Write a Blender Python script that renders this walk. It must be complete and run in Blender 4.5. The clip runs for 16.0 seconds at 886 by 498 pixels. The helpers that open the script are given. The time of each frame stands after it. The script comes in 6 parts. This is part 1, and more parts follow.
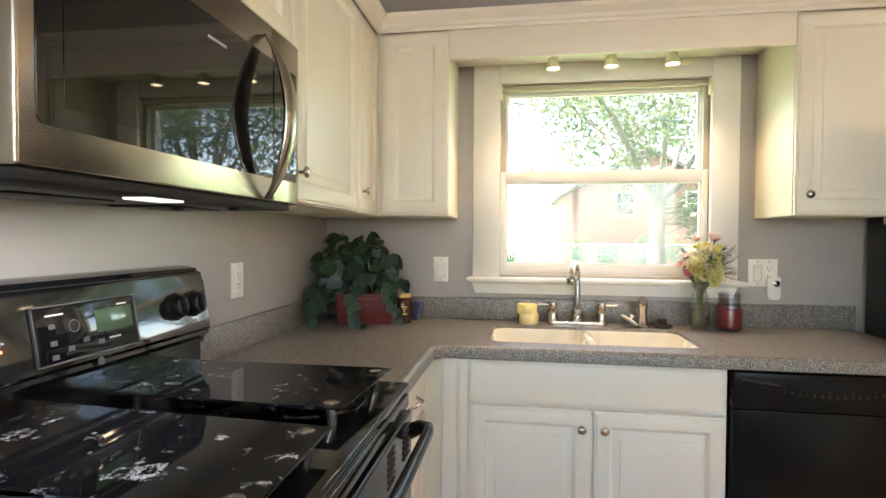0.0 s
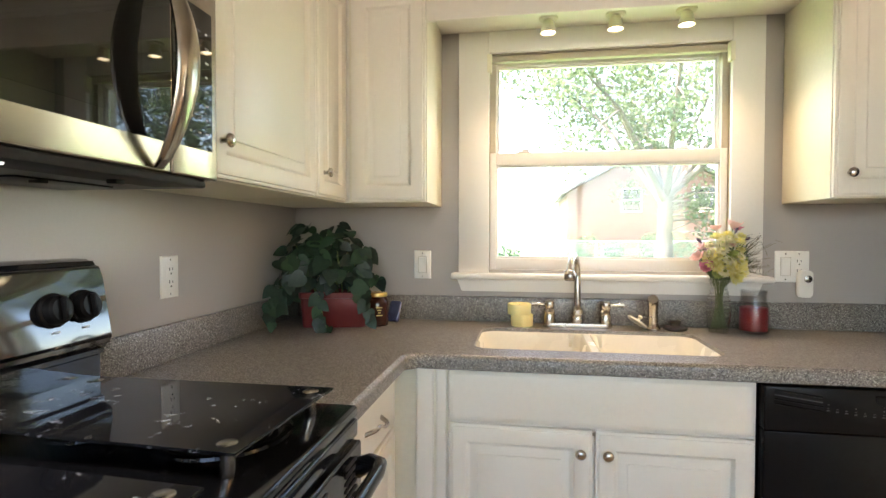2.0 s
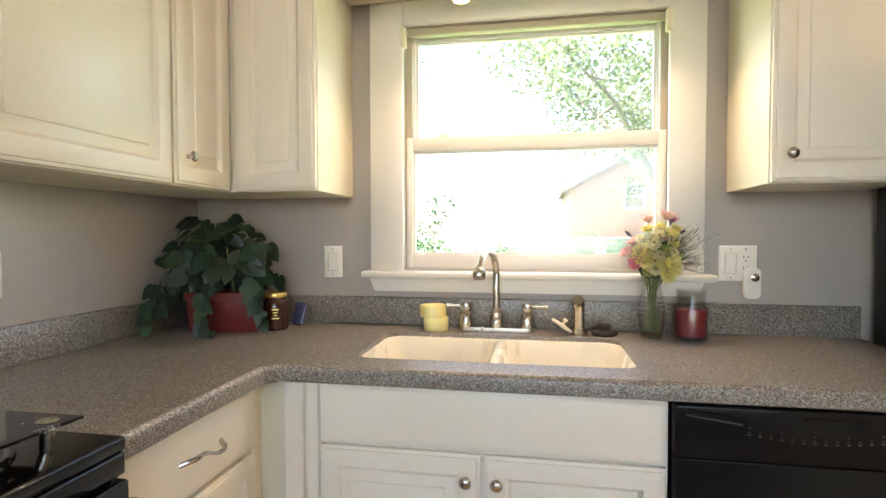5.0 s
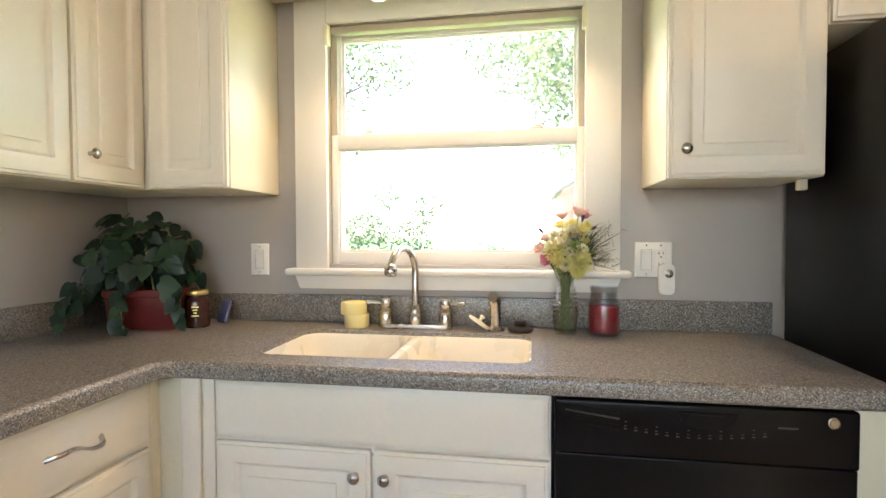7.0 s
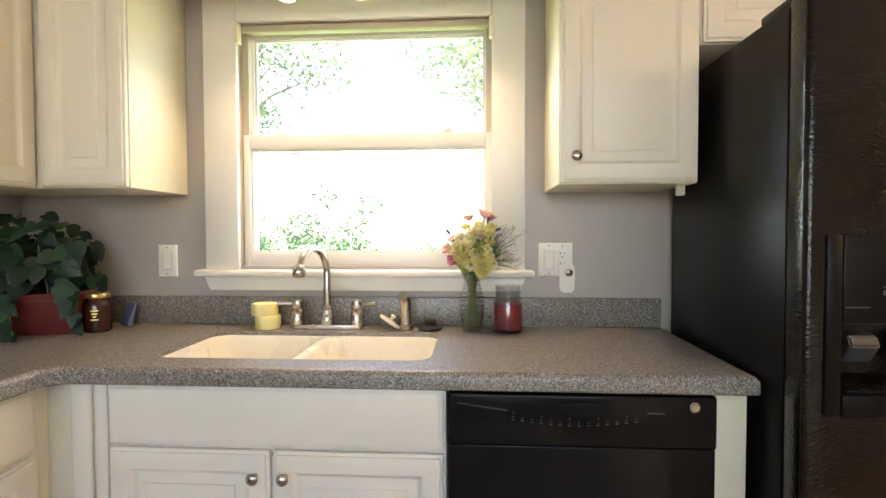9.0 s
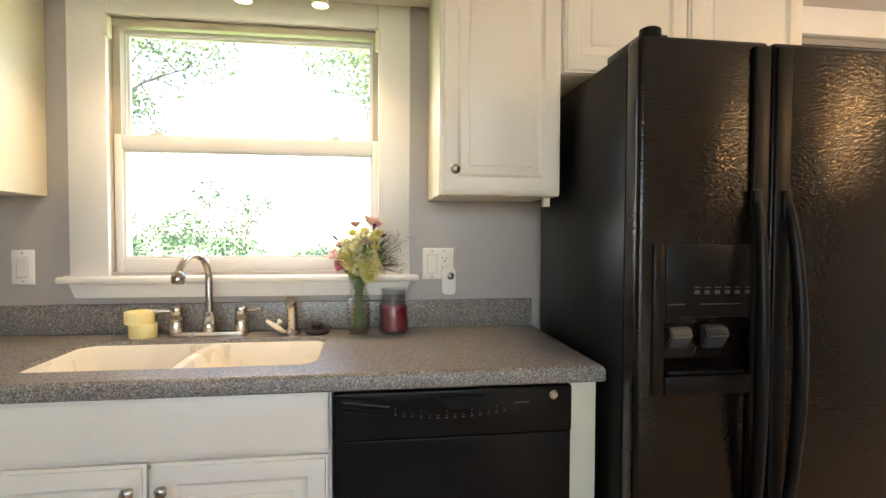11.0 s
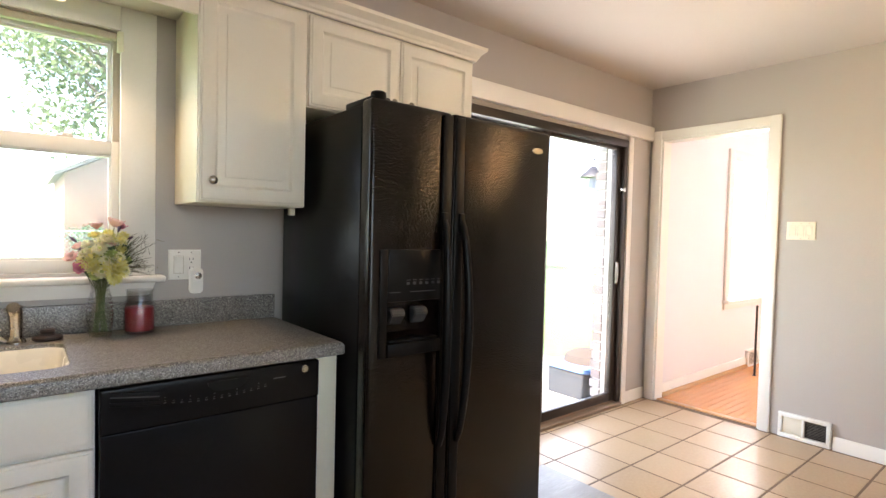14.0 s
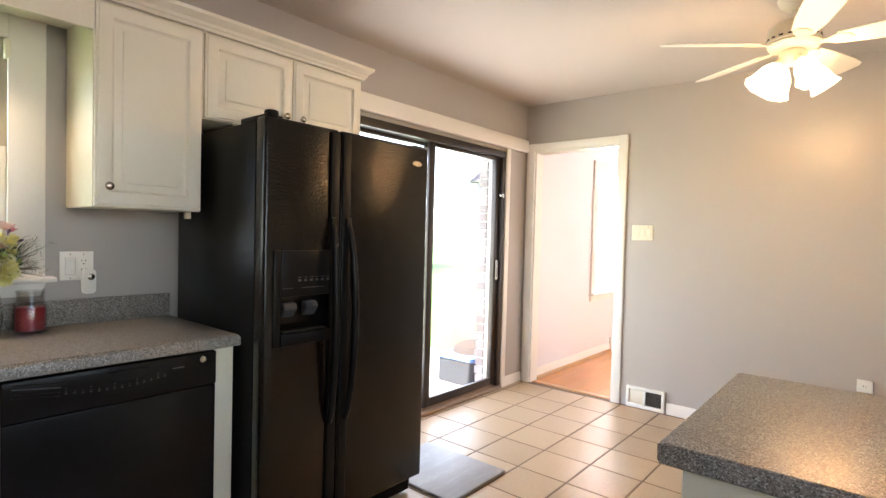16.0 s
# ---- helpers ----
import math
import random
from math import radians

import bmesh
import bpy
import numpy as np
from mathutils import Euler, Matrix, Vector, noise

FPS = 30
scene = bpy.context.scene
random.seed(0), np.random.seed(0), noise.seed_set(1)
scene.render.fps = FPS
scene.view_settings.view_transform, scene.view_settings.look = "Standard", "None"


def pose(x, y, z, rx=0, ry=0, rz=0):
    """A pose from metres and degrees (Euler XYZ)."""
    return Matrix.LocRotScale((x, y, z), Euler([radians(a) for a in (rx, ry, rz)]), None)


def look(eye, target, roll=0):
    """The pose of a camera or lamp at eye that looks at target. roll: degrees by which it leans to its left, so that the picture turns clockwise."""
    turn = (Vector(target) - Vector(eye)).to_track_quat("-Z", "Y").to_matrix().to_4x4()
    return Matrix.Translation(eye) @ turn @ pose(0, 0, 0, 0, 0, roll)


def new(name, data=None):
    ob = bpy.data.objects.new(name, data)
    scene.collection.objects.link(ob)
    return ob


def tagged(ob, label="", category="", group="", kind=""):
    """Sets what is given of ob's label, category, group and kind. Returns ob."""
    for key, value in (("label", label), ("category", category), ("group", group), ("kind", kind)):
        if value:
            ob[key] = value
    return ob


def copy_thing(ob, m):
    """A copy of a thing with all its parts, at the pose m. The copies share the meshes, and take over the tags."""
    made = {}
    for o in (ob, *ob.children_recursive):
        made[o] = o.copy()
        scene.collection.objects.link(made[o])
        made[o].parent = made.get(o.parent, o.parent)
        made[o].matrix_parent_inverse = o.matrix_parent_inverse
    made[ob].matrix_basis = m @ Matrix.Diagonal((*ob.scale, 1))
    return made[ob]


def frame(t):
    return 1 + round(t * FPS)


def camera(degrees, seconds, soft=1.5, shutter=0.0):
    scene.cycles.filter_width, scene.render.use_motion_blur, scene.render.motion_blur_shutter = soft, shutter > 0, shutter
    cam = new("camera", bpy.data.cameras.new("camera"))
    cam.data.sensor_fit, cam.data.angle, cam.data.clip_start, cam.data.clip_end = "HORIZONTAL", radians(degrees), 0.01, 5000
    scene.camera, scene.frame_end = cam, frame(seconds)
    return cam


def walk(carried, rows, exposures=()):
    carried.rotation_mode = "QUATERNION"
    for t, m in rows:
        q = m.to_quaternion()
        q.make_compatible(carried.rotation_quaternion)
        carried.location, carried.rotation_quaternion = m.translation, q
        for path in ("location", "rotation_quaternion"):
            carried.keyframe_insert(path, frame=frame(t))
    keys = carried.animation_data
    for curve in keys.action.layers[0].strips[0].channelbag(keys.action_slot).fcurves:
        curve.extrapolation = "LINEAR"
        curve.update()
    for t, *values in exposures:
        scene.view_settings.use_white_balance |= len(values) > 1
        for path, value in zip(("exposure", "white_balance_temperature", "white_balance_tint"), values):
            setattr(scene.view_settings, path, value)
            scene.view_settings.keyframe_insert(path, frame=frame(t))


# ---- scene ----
# The camera and its walk
cam = camera(80.6, 16.0, soft=1.45)
PATH = [
    (0, (0.948, -2.451, 1.295), (0.650, -0.474, 1.251), 0.35),
    (0.5, (0.958, -2.371, 1.284), (0.653, -0.395, 1.237), 0.32),
    (1, (0.973, -2.298, 1.272), (0.659, -0.323, 1.226), 0.19),
    (1.5, (0.984, -2.228, 1.272), (0.671, -0.254, 1.221), 0.20),
    (2, (1.003, -2.151, 1.265), (0.683, -0.178, 1.214), 0.07),
    (2.5, (1.028, -2.070, 1.263), (0.703, -0.098, 1.209), 0.01),
    (3, (1.061, -2.003, 1.265), (0.732, -0.031, 1.206), 0.02),
    (3.5, (1.101, -1.958, 1.259), (0.770, 0.014, 1.201), 0.01),
    (4, (1.166, -1.928, 1.255), (0.831, 0.043, 1.196), 0.02),
    (6.5, (1.538, -1.839, 1.244), (1.177, 0.127, 1.183), -0.19),
    (7, (1.589, -1.837, 1.239), (1.249, 0.133, 1.180), -0.18),
    (7.5, (1.630, -1.836, 1.233), (1.322, 0.139, 1.179), -0.17),
    (8, (1.661, -1.844, 1.235), (1.402, 0.138, 1.178), -0.15),
    (10.5, (1.736, -1.914, 1.260), (1.892, 0.079, 1.199), 0.09),
    (11, (1.729, -1.947, 1.265), (2.007, 0.032, 1.204), 0.22),
    (11.5, (1.715, -1.989, 1.267), (2.137, -0.035, 1.202), 0.32),
    (12, (1.658, -2.037, 1.258), (2.286, -0.139, 1.200), 0.66),
    (12.5, (1.613, -2.086, 1.256), (2.427, -0.260, 1.202), 0.82),
    (13, (1.549, -2.138, 1.274), (2.534, -0.398, 1.208), 1.23),
    (13.5, (1.508, -2.197, 1.285), (2.645, -0.553, 1.224), 1.31),
    (14, (1.471, -2.248, 1.300), (2.734, -0.698, 1.239), 1.44),
    (14.5, (1.434, -2.304, 1.311), (2.786, -0.832, 1.248), 1.49),
    (15, (1.392, -2.370, 1.309), (2.814, -0.965, 1.250), 1.50),
    (15.5, (1.348, -2.450, 1.313), (2.823, -1.101, 1.258), 1.49),
    (16, (1.318, -2.516, 1.313), (2.847, -1.228, 1.261), 1.48),
]
walk(cam, [(t, look(eye, target, roll)) for t, eye, target, roll in PATH],
     exposures=[(0, 3.69, 7050, 14), (8, 3.73, 7100, 15), (10.5, 3.67, 7100, 15), (12.5, 3.52, 7000, 15), (14, 3.38, 6750, 15), (16, 3.34, 6720, 15)])

# ---- world, sun, exposure, lamps in the openings ----
SUN_EL, SUN_ROT = radians(50), radians(262)
world = bpy.data.worlds.new("world")
scene.world = world
world.use_nodes = True
wn = world.node_tree.nodes
sky = wn.new("ShaderNodeTexSky")
sky.sky_type, sky.sun_disc = "NISHITA", False
sky.sun_elevation, sky.sun_rotation = SUN_EL, SUN_ROT
world.node_tree.links.new(sky.outputs[0], wn["Background"].inputs[0])
wn["Background"].inputs[1].default_value = 0.15

sun = new("sun", bpy.data.lights.new("sun", "SUN"))
sun.data.energy, sun.data.angle, sun.data.color = 4.0, radians(0.5), (1.0, 0.95, 0.86)
sun_dir = Vector((math.sin(SUN_ROT) * math.cos(SUN_EL), math.cos(SUN_ROT) * math.cos(SUN_EL), math.sin(SUN_EL)))
sun.matrix_basis = look((0, 0, 30), Vector((0, 0, 30)) - sun_dir)


def area_lamp(name, eye, target, w, h, watts, color):
    ob = new(name, bpy.data.lights.new(name, "AREA"))
    ob.data.shape, ob.data.size, ob.data.size_y = "RECTANGLE", w, h
    ob.data.energy, ob.data.color = watts, color
    ob.matrix_basis = look(eye, target)
    return ob


def bulb(name, at, watts, color, radius=0.03):
    ob = new(name, bpy.data.lights.new(name, "POINT"))
    ob.data.energy, ob.data.color, ob.data.shadow_soft_size = watts, color, radius
    ob.matrix_basis = pose(*at)
    return ob


area_lamp("daylight_sliding_door", (4.17, 0.19, 1.08), (4.17, -2.0, 1.0), 1.70, 1.84, 4.5, (0.95, 0.98, 1.0))
area_lamp("daylight_next_room", (7.12, 0.19, 1.38), (7.1, -2.0, 1.1), 0.54, 1.25, 27, (0.98, 0.98, 1.0))
FAN, FAN_TURN = (4.33, -2.150), -18
WARM = (1.0, 0.68, 0.36)
for k in range(4):
    a = radians(35 + 90 * k)
    bulb("fan_bulb", (FAN[0] + 0.115 * math.cos(a), FAN[1] + 0.115 * math.sin(a), 2.115), 0.58, WARM, 0.035)
SPOTS = (1.075, 1.318, 1.565)
for x in SPOTS:
    s = new("spot_bulb", bpy.data.lights.new("spot_bulb", "SPOT"))
    s.data.energy, s.data.color, s.data.spot_size, s.data.spot_blend, s.data.shadow_soft_size = 1.35, (1.0, 0.77, 0.53), radians(100), 0.8, 0.025
    s.matrix_basis = look((x, -0.13, 2.003), (1.32 + 2.1 * (x - 1.318), -0.34, 0.9))
area_lamp("cooktop_lamp", (0.29, -1.64, 1.350), (0.29, -1.64, 0.9), 0.05, 0.13, 0.16, (0.88, 0.94, 1.0))


# ---- materials ----
def nodes_of(name):
    m = bpy.data.materials.new(name)
    m.use_nodes = True
    t = m.node_tree
    return m, t, t.nodes["Principled BSDF"]


def coords(t, scale=(1, 1, 1), object_space=False):
    c = t.nodes.new("ShaderNodeTexCoord")
    mp = t.nodes.new("ShaderNodeMapping")
    mp.inputs["Scale"].default_value = scale
    if object_space:
        t.links.new(c.outputs["Object"], mp.inputs[0])
    else:
        g = t.nodes.new("ShaderNodeNewGeometry")
        t.links.new(g.outputs["Position"], mp.inputs[0])
    return mp.outputs[0]


def noise_tex(t, vec, scale, detail=4, rough=0.55):
    n = t.nodes.new("ShaderNodeTexNoise")
    n.inputs["Scale"].default_value, n.inputs["Detail"].default_value, n.inputs["Roughness"].default_value = scale, detail, rough
    t.links.new(vec, n.inputs["Vector"])
    return n.outputs["Fac"]


def ramp(t, fac, stops):
    r = t.nodes.new("ShaderNodeValToRGB")
    while len(r.color_ramp.elements) < len(stops):
        r.color_ramp.elements.new(0.5)
    for e, (p, c) in zip(r.color_ramp.elements, stops):
        e.position, e.color = p, (*c, 1) if len(c) == 3 else c
    t.links.new(fac, r.inputs[0])
    return r.outputs[0]


def mix(t, fac, a, b, mode="MIX"):
    m = t.nodes.new("ShaderNodeMix")
    m.data_type, m.blend_type = "RGBA", mode
    for sock, v in ((m.inputs[0], fac), (m.inputs[6], a), (m.inputs[7], b)):
        if hasattr(v, "is_linked"):
            t.links.new(v, sock)
        else:
            sock.default_value = (*v, 1) if isinstance(v, tuple) else v
    return m.outputs[2]


def bump(t, bsdf, height, strength=0.2, distance=0.002):
    b = t.nodes.new("ShaderNodeBump")
    b.inputs["Strength"].default_value, b.inputs["Distance"].default_value = strength, distance
    t.links.new(height, b.inputs["Height"])
    t.links.new(b.outputs[0], bsdf.inputs["Normal"])


def surface(name, color, rough=0.5, metal=0.0, vary=0.06, scale=3.0, grain=60.0, relief=0.08, spec=0.5, stretch=(1, 1, 1), coat=0.0):
    """A plain surface with variation at two scales, in colour, gloss and relief."""
    m, t, b = nodes_of(name)
    v = coords(t, stretch)
    big, fine = noise_tex(t, v, scale), noise_tex(t, v, grain, 3)
    dark = tuple(c * (1 - vary) for c in color)
    light = tuple(min(1, c * (1 + vary)) for c in color)
    col = ramp(t, big, [(0.3, dark), (0.7, light)])
    col = mix(t, ramp(t, fine, [(0.35, (0, 0, 0)), (0.7, (1, 1, 1))]), col, tuple(c * (1 - vary * 0.7) for c in color))
    t.links.new(col, b.inputs["Base Color"])
    rr = t.nodes.new("ShaderNodeMapRange")
    rr.inputs["To Min"].default_value, rr.inputs["To Max"].default_value = max(0.02, rough * 0.82), min(1, rough * 1.18)
    t.links.new(big, rr.inputs["Value"])
    t.links.new(rr.outputs[0], b.inputs["Roughness"])
    b.inputs["Metallic"].default_value = metal
    b.inputs["Specular IOR Level"].default_value = spec
    b.inputs["Coat Weight"].default_value = coat
    if relief:
        bump(t, b, fine, relief, 0.001)
    return m


def granite(name):
    m, t, b = nodes_of(name)
    v = coords(t)
    vo = t.nodes.new("ShaderNodeTexVoronoi")
    vo.inputs["Scale"].default_value = 390
    t.links.new(v, vo.inputs["Vector"])
    sep = t.nodes.new("ShaderNodeSeparateColor")
    t.links.new(vo.outputs["Color"], sep.inputs[0])
    speck = ramp(t, sep.outputs[0], [(0.0, (0.050, 0.041, 0.034)), (0.18, (0.140, 0.122, 0.102)), (0.42, (0.222, 0.198, 0.168)), (0.74, (0.305, 0.280, 0.245)), (0.92, (0.50, 0.47, 0.42))])
    speck.node.color_ramp.interpolation = "CONSTANT"
    cloud = noise_tex(t, v, 9, 3)
    col = mix(t, ramp(t, cloud, [(0.3, (0.0, 0.0, 0.0)), (0.75, (0.2, 0.2, 0.2))]), speck, (0.21, 0.185, 0.155))
    t.links.new(col, b.inputs["Base Color"])
    t.links.new(ramp(t, sep.outputs[1], [(0, (0.30, 0.30, 0.30)), (1, (0.46, 0.46, 0.46))]), b.inputs["Roughness"])
    b.inputs["Specular IOR Level"].default_value = 0.8
    return m


def tile_mat(name):
    m, t, b = nodes_of(name)
    v = coords(t)
    oi = t.nodes.new("ShaderNodeObjectInfo")
    base = ramp(t, oi.outputs["Random"], [(0, (0.37, 0.262, 0.155)), (0.5, (0.40, 0.288, 0.175)), (1, (0.435, 0.315, 0.195))])
    cloud, fine = noise_tex(t, v, 3, 1), noise_tex(t, v, 60, 2)
    col = mix(t, ramp(t, fine, [(0.3, (0, 0, 0)), (0.8, (0.35, 0.35, 0.35))]), base, (0.54, 0.41, 0.27))
    t.links.new(col, b.inputs["Base Color"])
    t.links.new(ramp(t, cloud, [(0.2, (0.31, 0.31, 0.31)), (0.8, (0.38, 0.38, 0.38))]), b.inputs["Roughness"])
    return m


def wood_floor(name, a, c, along=(0.6, 9, 9)):
    m, t, b = nodes_of(name)
    v = coords(t, along)
    g = noise_tex(t, v, 5, 6, 0.6)
    oi = t.nodes.new("ShaderNodeObjectInfo")
    col = mix(t, oi.outputs["Random"], ramp(t, g, [(0.3, a), (0.7, c)]), tuple(x * 0.8 for x in c))
    t.links.new(col, b.inputs["Base Color"])
    b.inputs["Roughness"].default_value = 0.22
    return m


def marble(name):
    m, t, b = nodes_of(name)
    v = coords(t)
    warp = noise_tex(t, v, 11, 5, 0.65)

    def streaks(scale, wide, where, lo, hi):
        """Broken thin veins: where a stretched noise crosses its middle, kept only in scattered patches."""
        vein = noise_tex(t, mix(t, 0.16, v, warp), scale, 5, 0.6)
        band, ab = t.nodes.new("ShaderNodeMath"), t.nodes.new("ShaderNodeMath")
        band.operation, ab.operation = "SUBTRACT", "ABSOLUTE"
        band.inputs[1].default_value = 0.5
        t.links.new(vein, band.inputs[0])
        t.links.new(band.outputs[0], ab.inputs[0])
        line = ramp(t, ab.outputs[0], [(0.0, (0.9, 0.9, 0.9)), (wide * 0.5, (0.3, 0.3, 0.3)), (wide, (0, 0, 0))])
        return mix(t, 1.0, line, ramp(t, noise_tex(t, v, where, 3), [(lo, (0, 0, 0)), (hi, (1, 1, 1))]), "MULTIPLY")

    fac = mix(t, 1.0, streaks(7.0, 0.012, 13, 0.56, 0.63), streaks(13.0, 0.030, 17, 0.62, 0.68), "LIGHTEN")
    t.links.new(mix(t, fac, (0.008, 0.008, 0.010), (0.75, 0.76, 0.80)), b.inputs["Base Color"])
    b.inputs["Roughness"].default_value = 0.045
    b.inputs["Specular IOR Level"].default_value = 0.34
    return m


def glass_mat(name, tint=(1, 1, 1), gloss=0.03, curve=4.0, top=0.6):
    m, t, b = nodes_of(name)
    t.nodes.remove(b)
    tr, gl, mx, lw = (t.nodes.new("ShaderNode" + k) for k in ("BsdfTransparent", "BsdfGlossy", "MixShader", "LayerWeight"))
    tr.inputs[0].default_value = (*tint, 1)
    gl.inputs["Roughness"].default_value = gloss
    pw, fr = t.nodes.new("ShaderNodeMath"), t.nodes.new("ShaderNodeMath")
    pw.operation, fr.operation = "POWER", "MULTIPLY_ADD"
    lw.inputs["Blend"].default_value = 0.5
    t.links.new(lw.outputs["Facing"], pw.inputs[0])
    pw.inputs[1].default_value, fr.inputs[1].default_value, fr.inputs[2].default_value = curve, top, 0.035
    t.links.new(pw.outputs[0], fr.inputs[0])
    t.links.new(fr.outputs[0], mx.inputs[0])
    t.links.new(tr.outputs[0], mx.inputs[1])
    t.links.new(gl.outputs[0], mx.inputs[2])
    t.links.new(mx.outputs[0], t.nodes["Material Output"].inputs[0])
    return m


def leaf_mat(name, a, c, rough=0.45, through_light=0.0):
    m, t, b = nodes_of(name)
    g = t.nodes.new("ShaderNodeNewGeometry")
    col = ramp(t, g.outputs["Random Per Island"], [(0, a), (1, c)])
    t.links.new(col, b.inputs["Base Color"])
    b.inputs["Roughness"].default_value = rough
    if through_light:
        tl, mx = t.nodes.new("ShaderNodeBsdfTranslucent"), t.nodes.new("ShaderNodeMixShader")
        t.links.new(col, tl.inputs[0])
        mx.inputs[0].default_value = through_light
        t.links.new(b.outputs[0], mx.inputs[1])
        t.links.new(tl.outputs[0], mx.inputs[2])
        t.links.new(mx.outputs[0], t.nodes["Material Output"].inputs[0])
    return m


def glow(name, color, strength):
    m, t, b = nodes_of(name)
    b.inputs["Base Color"].default_value = (*color, 1)
    b.inputs["Emission Color"].default_value = (*color, 1)
    b.inputs["Emission Strength"].default_value = strength
    return m


M_WALL = surface("grey_wall_paint", (0.43, 0.395, 0.36), 0.33, vary=0.025, scale=1.2, grain=140, relief=0.10)
M_HALL = surface("pale_wall_paint", (0.76, 0.74, 0.755), 0.6, vary=0.02, scale=1.2, grain=140, relief=0.1)
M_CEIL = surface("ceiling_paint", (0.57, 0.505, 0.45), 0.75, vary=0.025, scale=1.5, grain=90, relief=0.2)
M_TRIM = surface("white_trim_paint", (0.80, 0.77, 0.71), 0.32, vary=0.02, scale=4, grain=80, relief=0.05)
M_CAB = surface("white_cabinet_paint", (0.84, 0.79, 0.67), 0.36, vary=0.025, scale=3, grain=70, relief=0.05)
M_CABSIDE = surface("cream_cabinet_side", (0.80, 0.75, 0.585), 0.42, vary=0.03, scale=3, grain=70, relief=0.05)
M_CREAM = surface("cream_end_panel", (0.80, 0.73, 0.52), 0.42, vary=0.03, scale=3, grain=70, relief=0.05)
M_VINYL = surface("vinyl_sash", (0.78, 0.75, 0.70), 0.38, vary=0.02, scale=5, grain=90, relief=0.03)
M_LINER = surface("tan_jamb_liner", (0.46, 0.41, 0.31), 0.5, vary=0.05)
M_GRANITE = granite("speckled_grey_laminate")
M_TILE = tile_mat("beige_floor_tile")
M_GROUT = surface("grout", (0.17, 0.12, 0.085), 0.85, vary=0.15, scale=8, grain=120, relief=0.4)
M_WOOD = wood_floor("oak_floor", (0.55, 0.22, 0.07), (0.68, 0.31, 0.11))
M_PULL = surface("dull_satin_metal", (0.28, 0.25, 0.22), 0.5, 0.8, vary=0.1, scale=9)
M_SILL = surface("worn_threshold_wood", (0.30, 0.215, 0.15), 0.5, vary=0.25, scale=5, grain=50, relief=0.2, stretch=(0.2, 4, 4))
M_SHOE = surface("oak_shoe_moulding", (0.50, 0.26, 0.09), 0.35, vary=0.15, scale=6)
M_SINK = surface("cream_sink", (0.82, 0.76, 0.62), 0.28, vary=0.03, scale=6, grain=90, relief=0.02)
M_STEEL = surface("brushed_steel", (0.42, 0.385, 0.32), 0.22, 1.0, vary=0.08, scale=2, grain=30, relief=0.05, stretch=(1, 0.06, 14))
M_NICKEL = surface("satin_nickel", (0.52, 0.49, 0.45), 0.26, 1.0, vary=0.06, scale=20, grain=160, relief=0.03)
M_BLACKGLOSS = surface("gloss_black_enamel", (0.008, 0.008, 0.009), 0.09, vary=0.2, scale=5, grain=60, relief=0.02, spec=0.3)
M_BLACKGLASS = surface("black_glass", (0.006, 0.006, 0.007), 0.02, vary=0.2, scale=4, grain=40, relief=0.0, spec=0.62)
M_BLACKPLASTIC = surface("black_plastic", (0.006, 0.0055, 0.0055), 0.36, vary=0.2, scale=6, grain=150, relief=0.1, spec=0.15)
M_MARBLE = marble("black_marble_glass")
# Near-black puts slot and toe-recess shade into the colour; also for black parts.
M_DARK = surface("cavity_shade_and_black_parts", (0.012, 0.010, 0.009), 0.7, vary=0.2)
M_PLATE = surface("white_wallplate_plastic", (0.80, 0.78, 0.72), 0.35, vary=0.02, scale=9, grain=150, relief=0.03)
M_IVORY = surface("ivory_wallplate_plastic", (0.76, 0.70, 0.56), 0.38, vary=0.03, scale=9, grain=150, relief=0.03)
M_BRONZE = surface("dark_bronze_door_frame", (0.030, 0.022, 0.018), 0.35, 0.3, vary=0.15, scale=4, grain=70, relief=0.05)
M_PANE = glass_mat("window_pane")


def hazed_pane(name, haze):
    """Window glass with a faint daylight-scattering layer that puts glare haze in the pane."""
    m = glass_mat(name)
    t = m.node_tree
    out = t.nodes["Material Output"]
    veil, mx = t.nodes.new("ShaderNodeBsdfTranslucent"), t.nodes.new("ShaderNodeMixShader")
    veil.inputs[0].default_value = (0.95, 0.96, 0.95, 1)
    mx.inputs[0].default_value = haze
    t.links.new(out.inputs[0].links[0].from_socket, mx.inputs[1])
    t.links.new(veil.outputs[0], mx.inputs[2])
    t.links.new(mx.outputs[0], out.inputs[0])
    return m


# the bright yard's glare, put into the kitchen panes as a pale veil
M_HAZED = hazed_pane("hazed_window_pane", 0.015)
M_DISHWASHER = surface("satin_black_enamel", (0.009, 0.008, 0.008), 0.20, vary=0.15, scale=5, grain=60, relief=0.0, spec=0.18)
M_PRINT = surface("grey_printing", (0.45, 0.45, 0.45), 0.5, vary=0.05, relief=0)
M_PANELGLOSS = surface("mirror_black_panel", (0.008, 0.008, 0.009), 0.06, vary=0.2, scale=5, relief=0, spec=0.9)
M_DIM = surface("dim_printing", (0.065, 0.065, 0.068), 0.5, vary=0.05, relief=0)
M_LAWN = surface("grass_lawn", (0.10, 0.20, 0.045), 0.9, vary=0.3, scale=0.6, grain=30, relief=0.6)
M_PATIO = surface("concrete_patio", (0.36, 0.35, 0.33), 0.85, vary=0.12, scale=1.5, grain=50, relief=0.5)


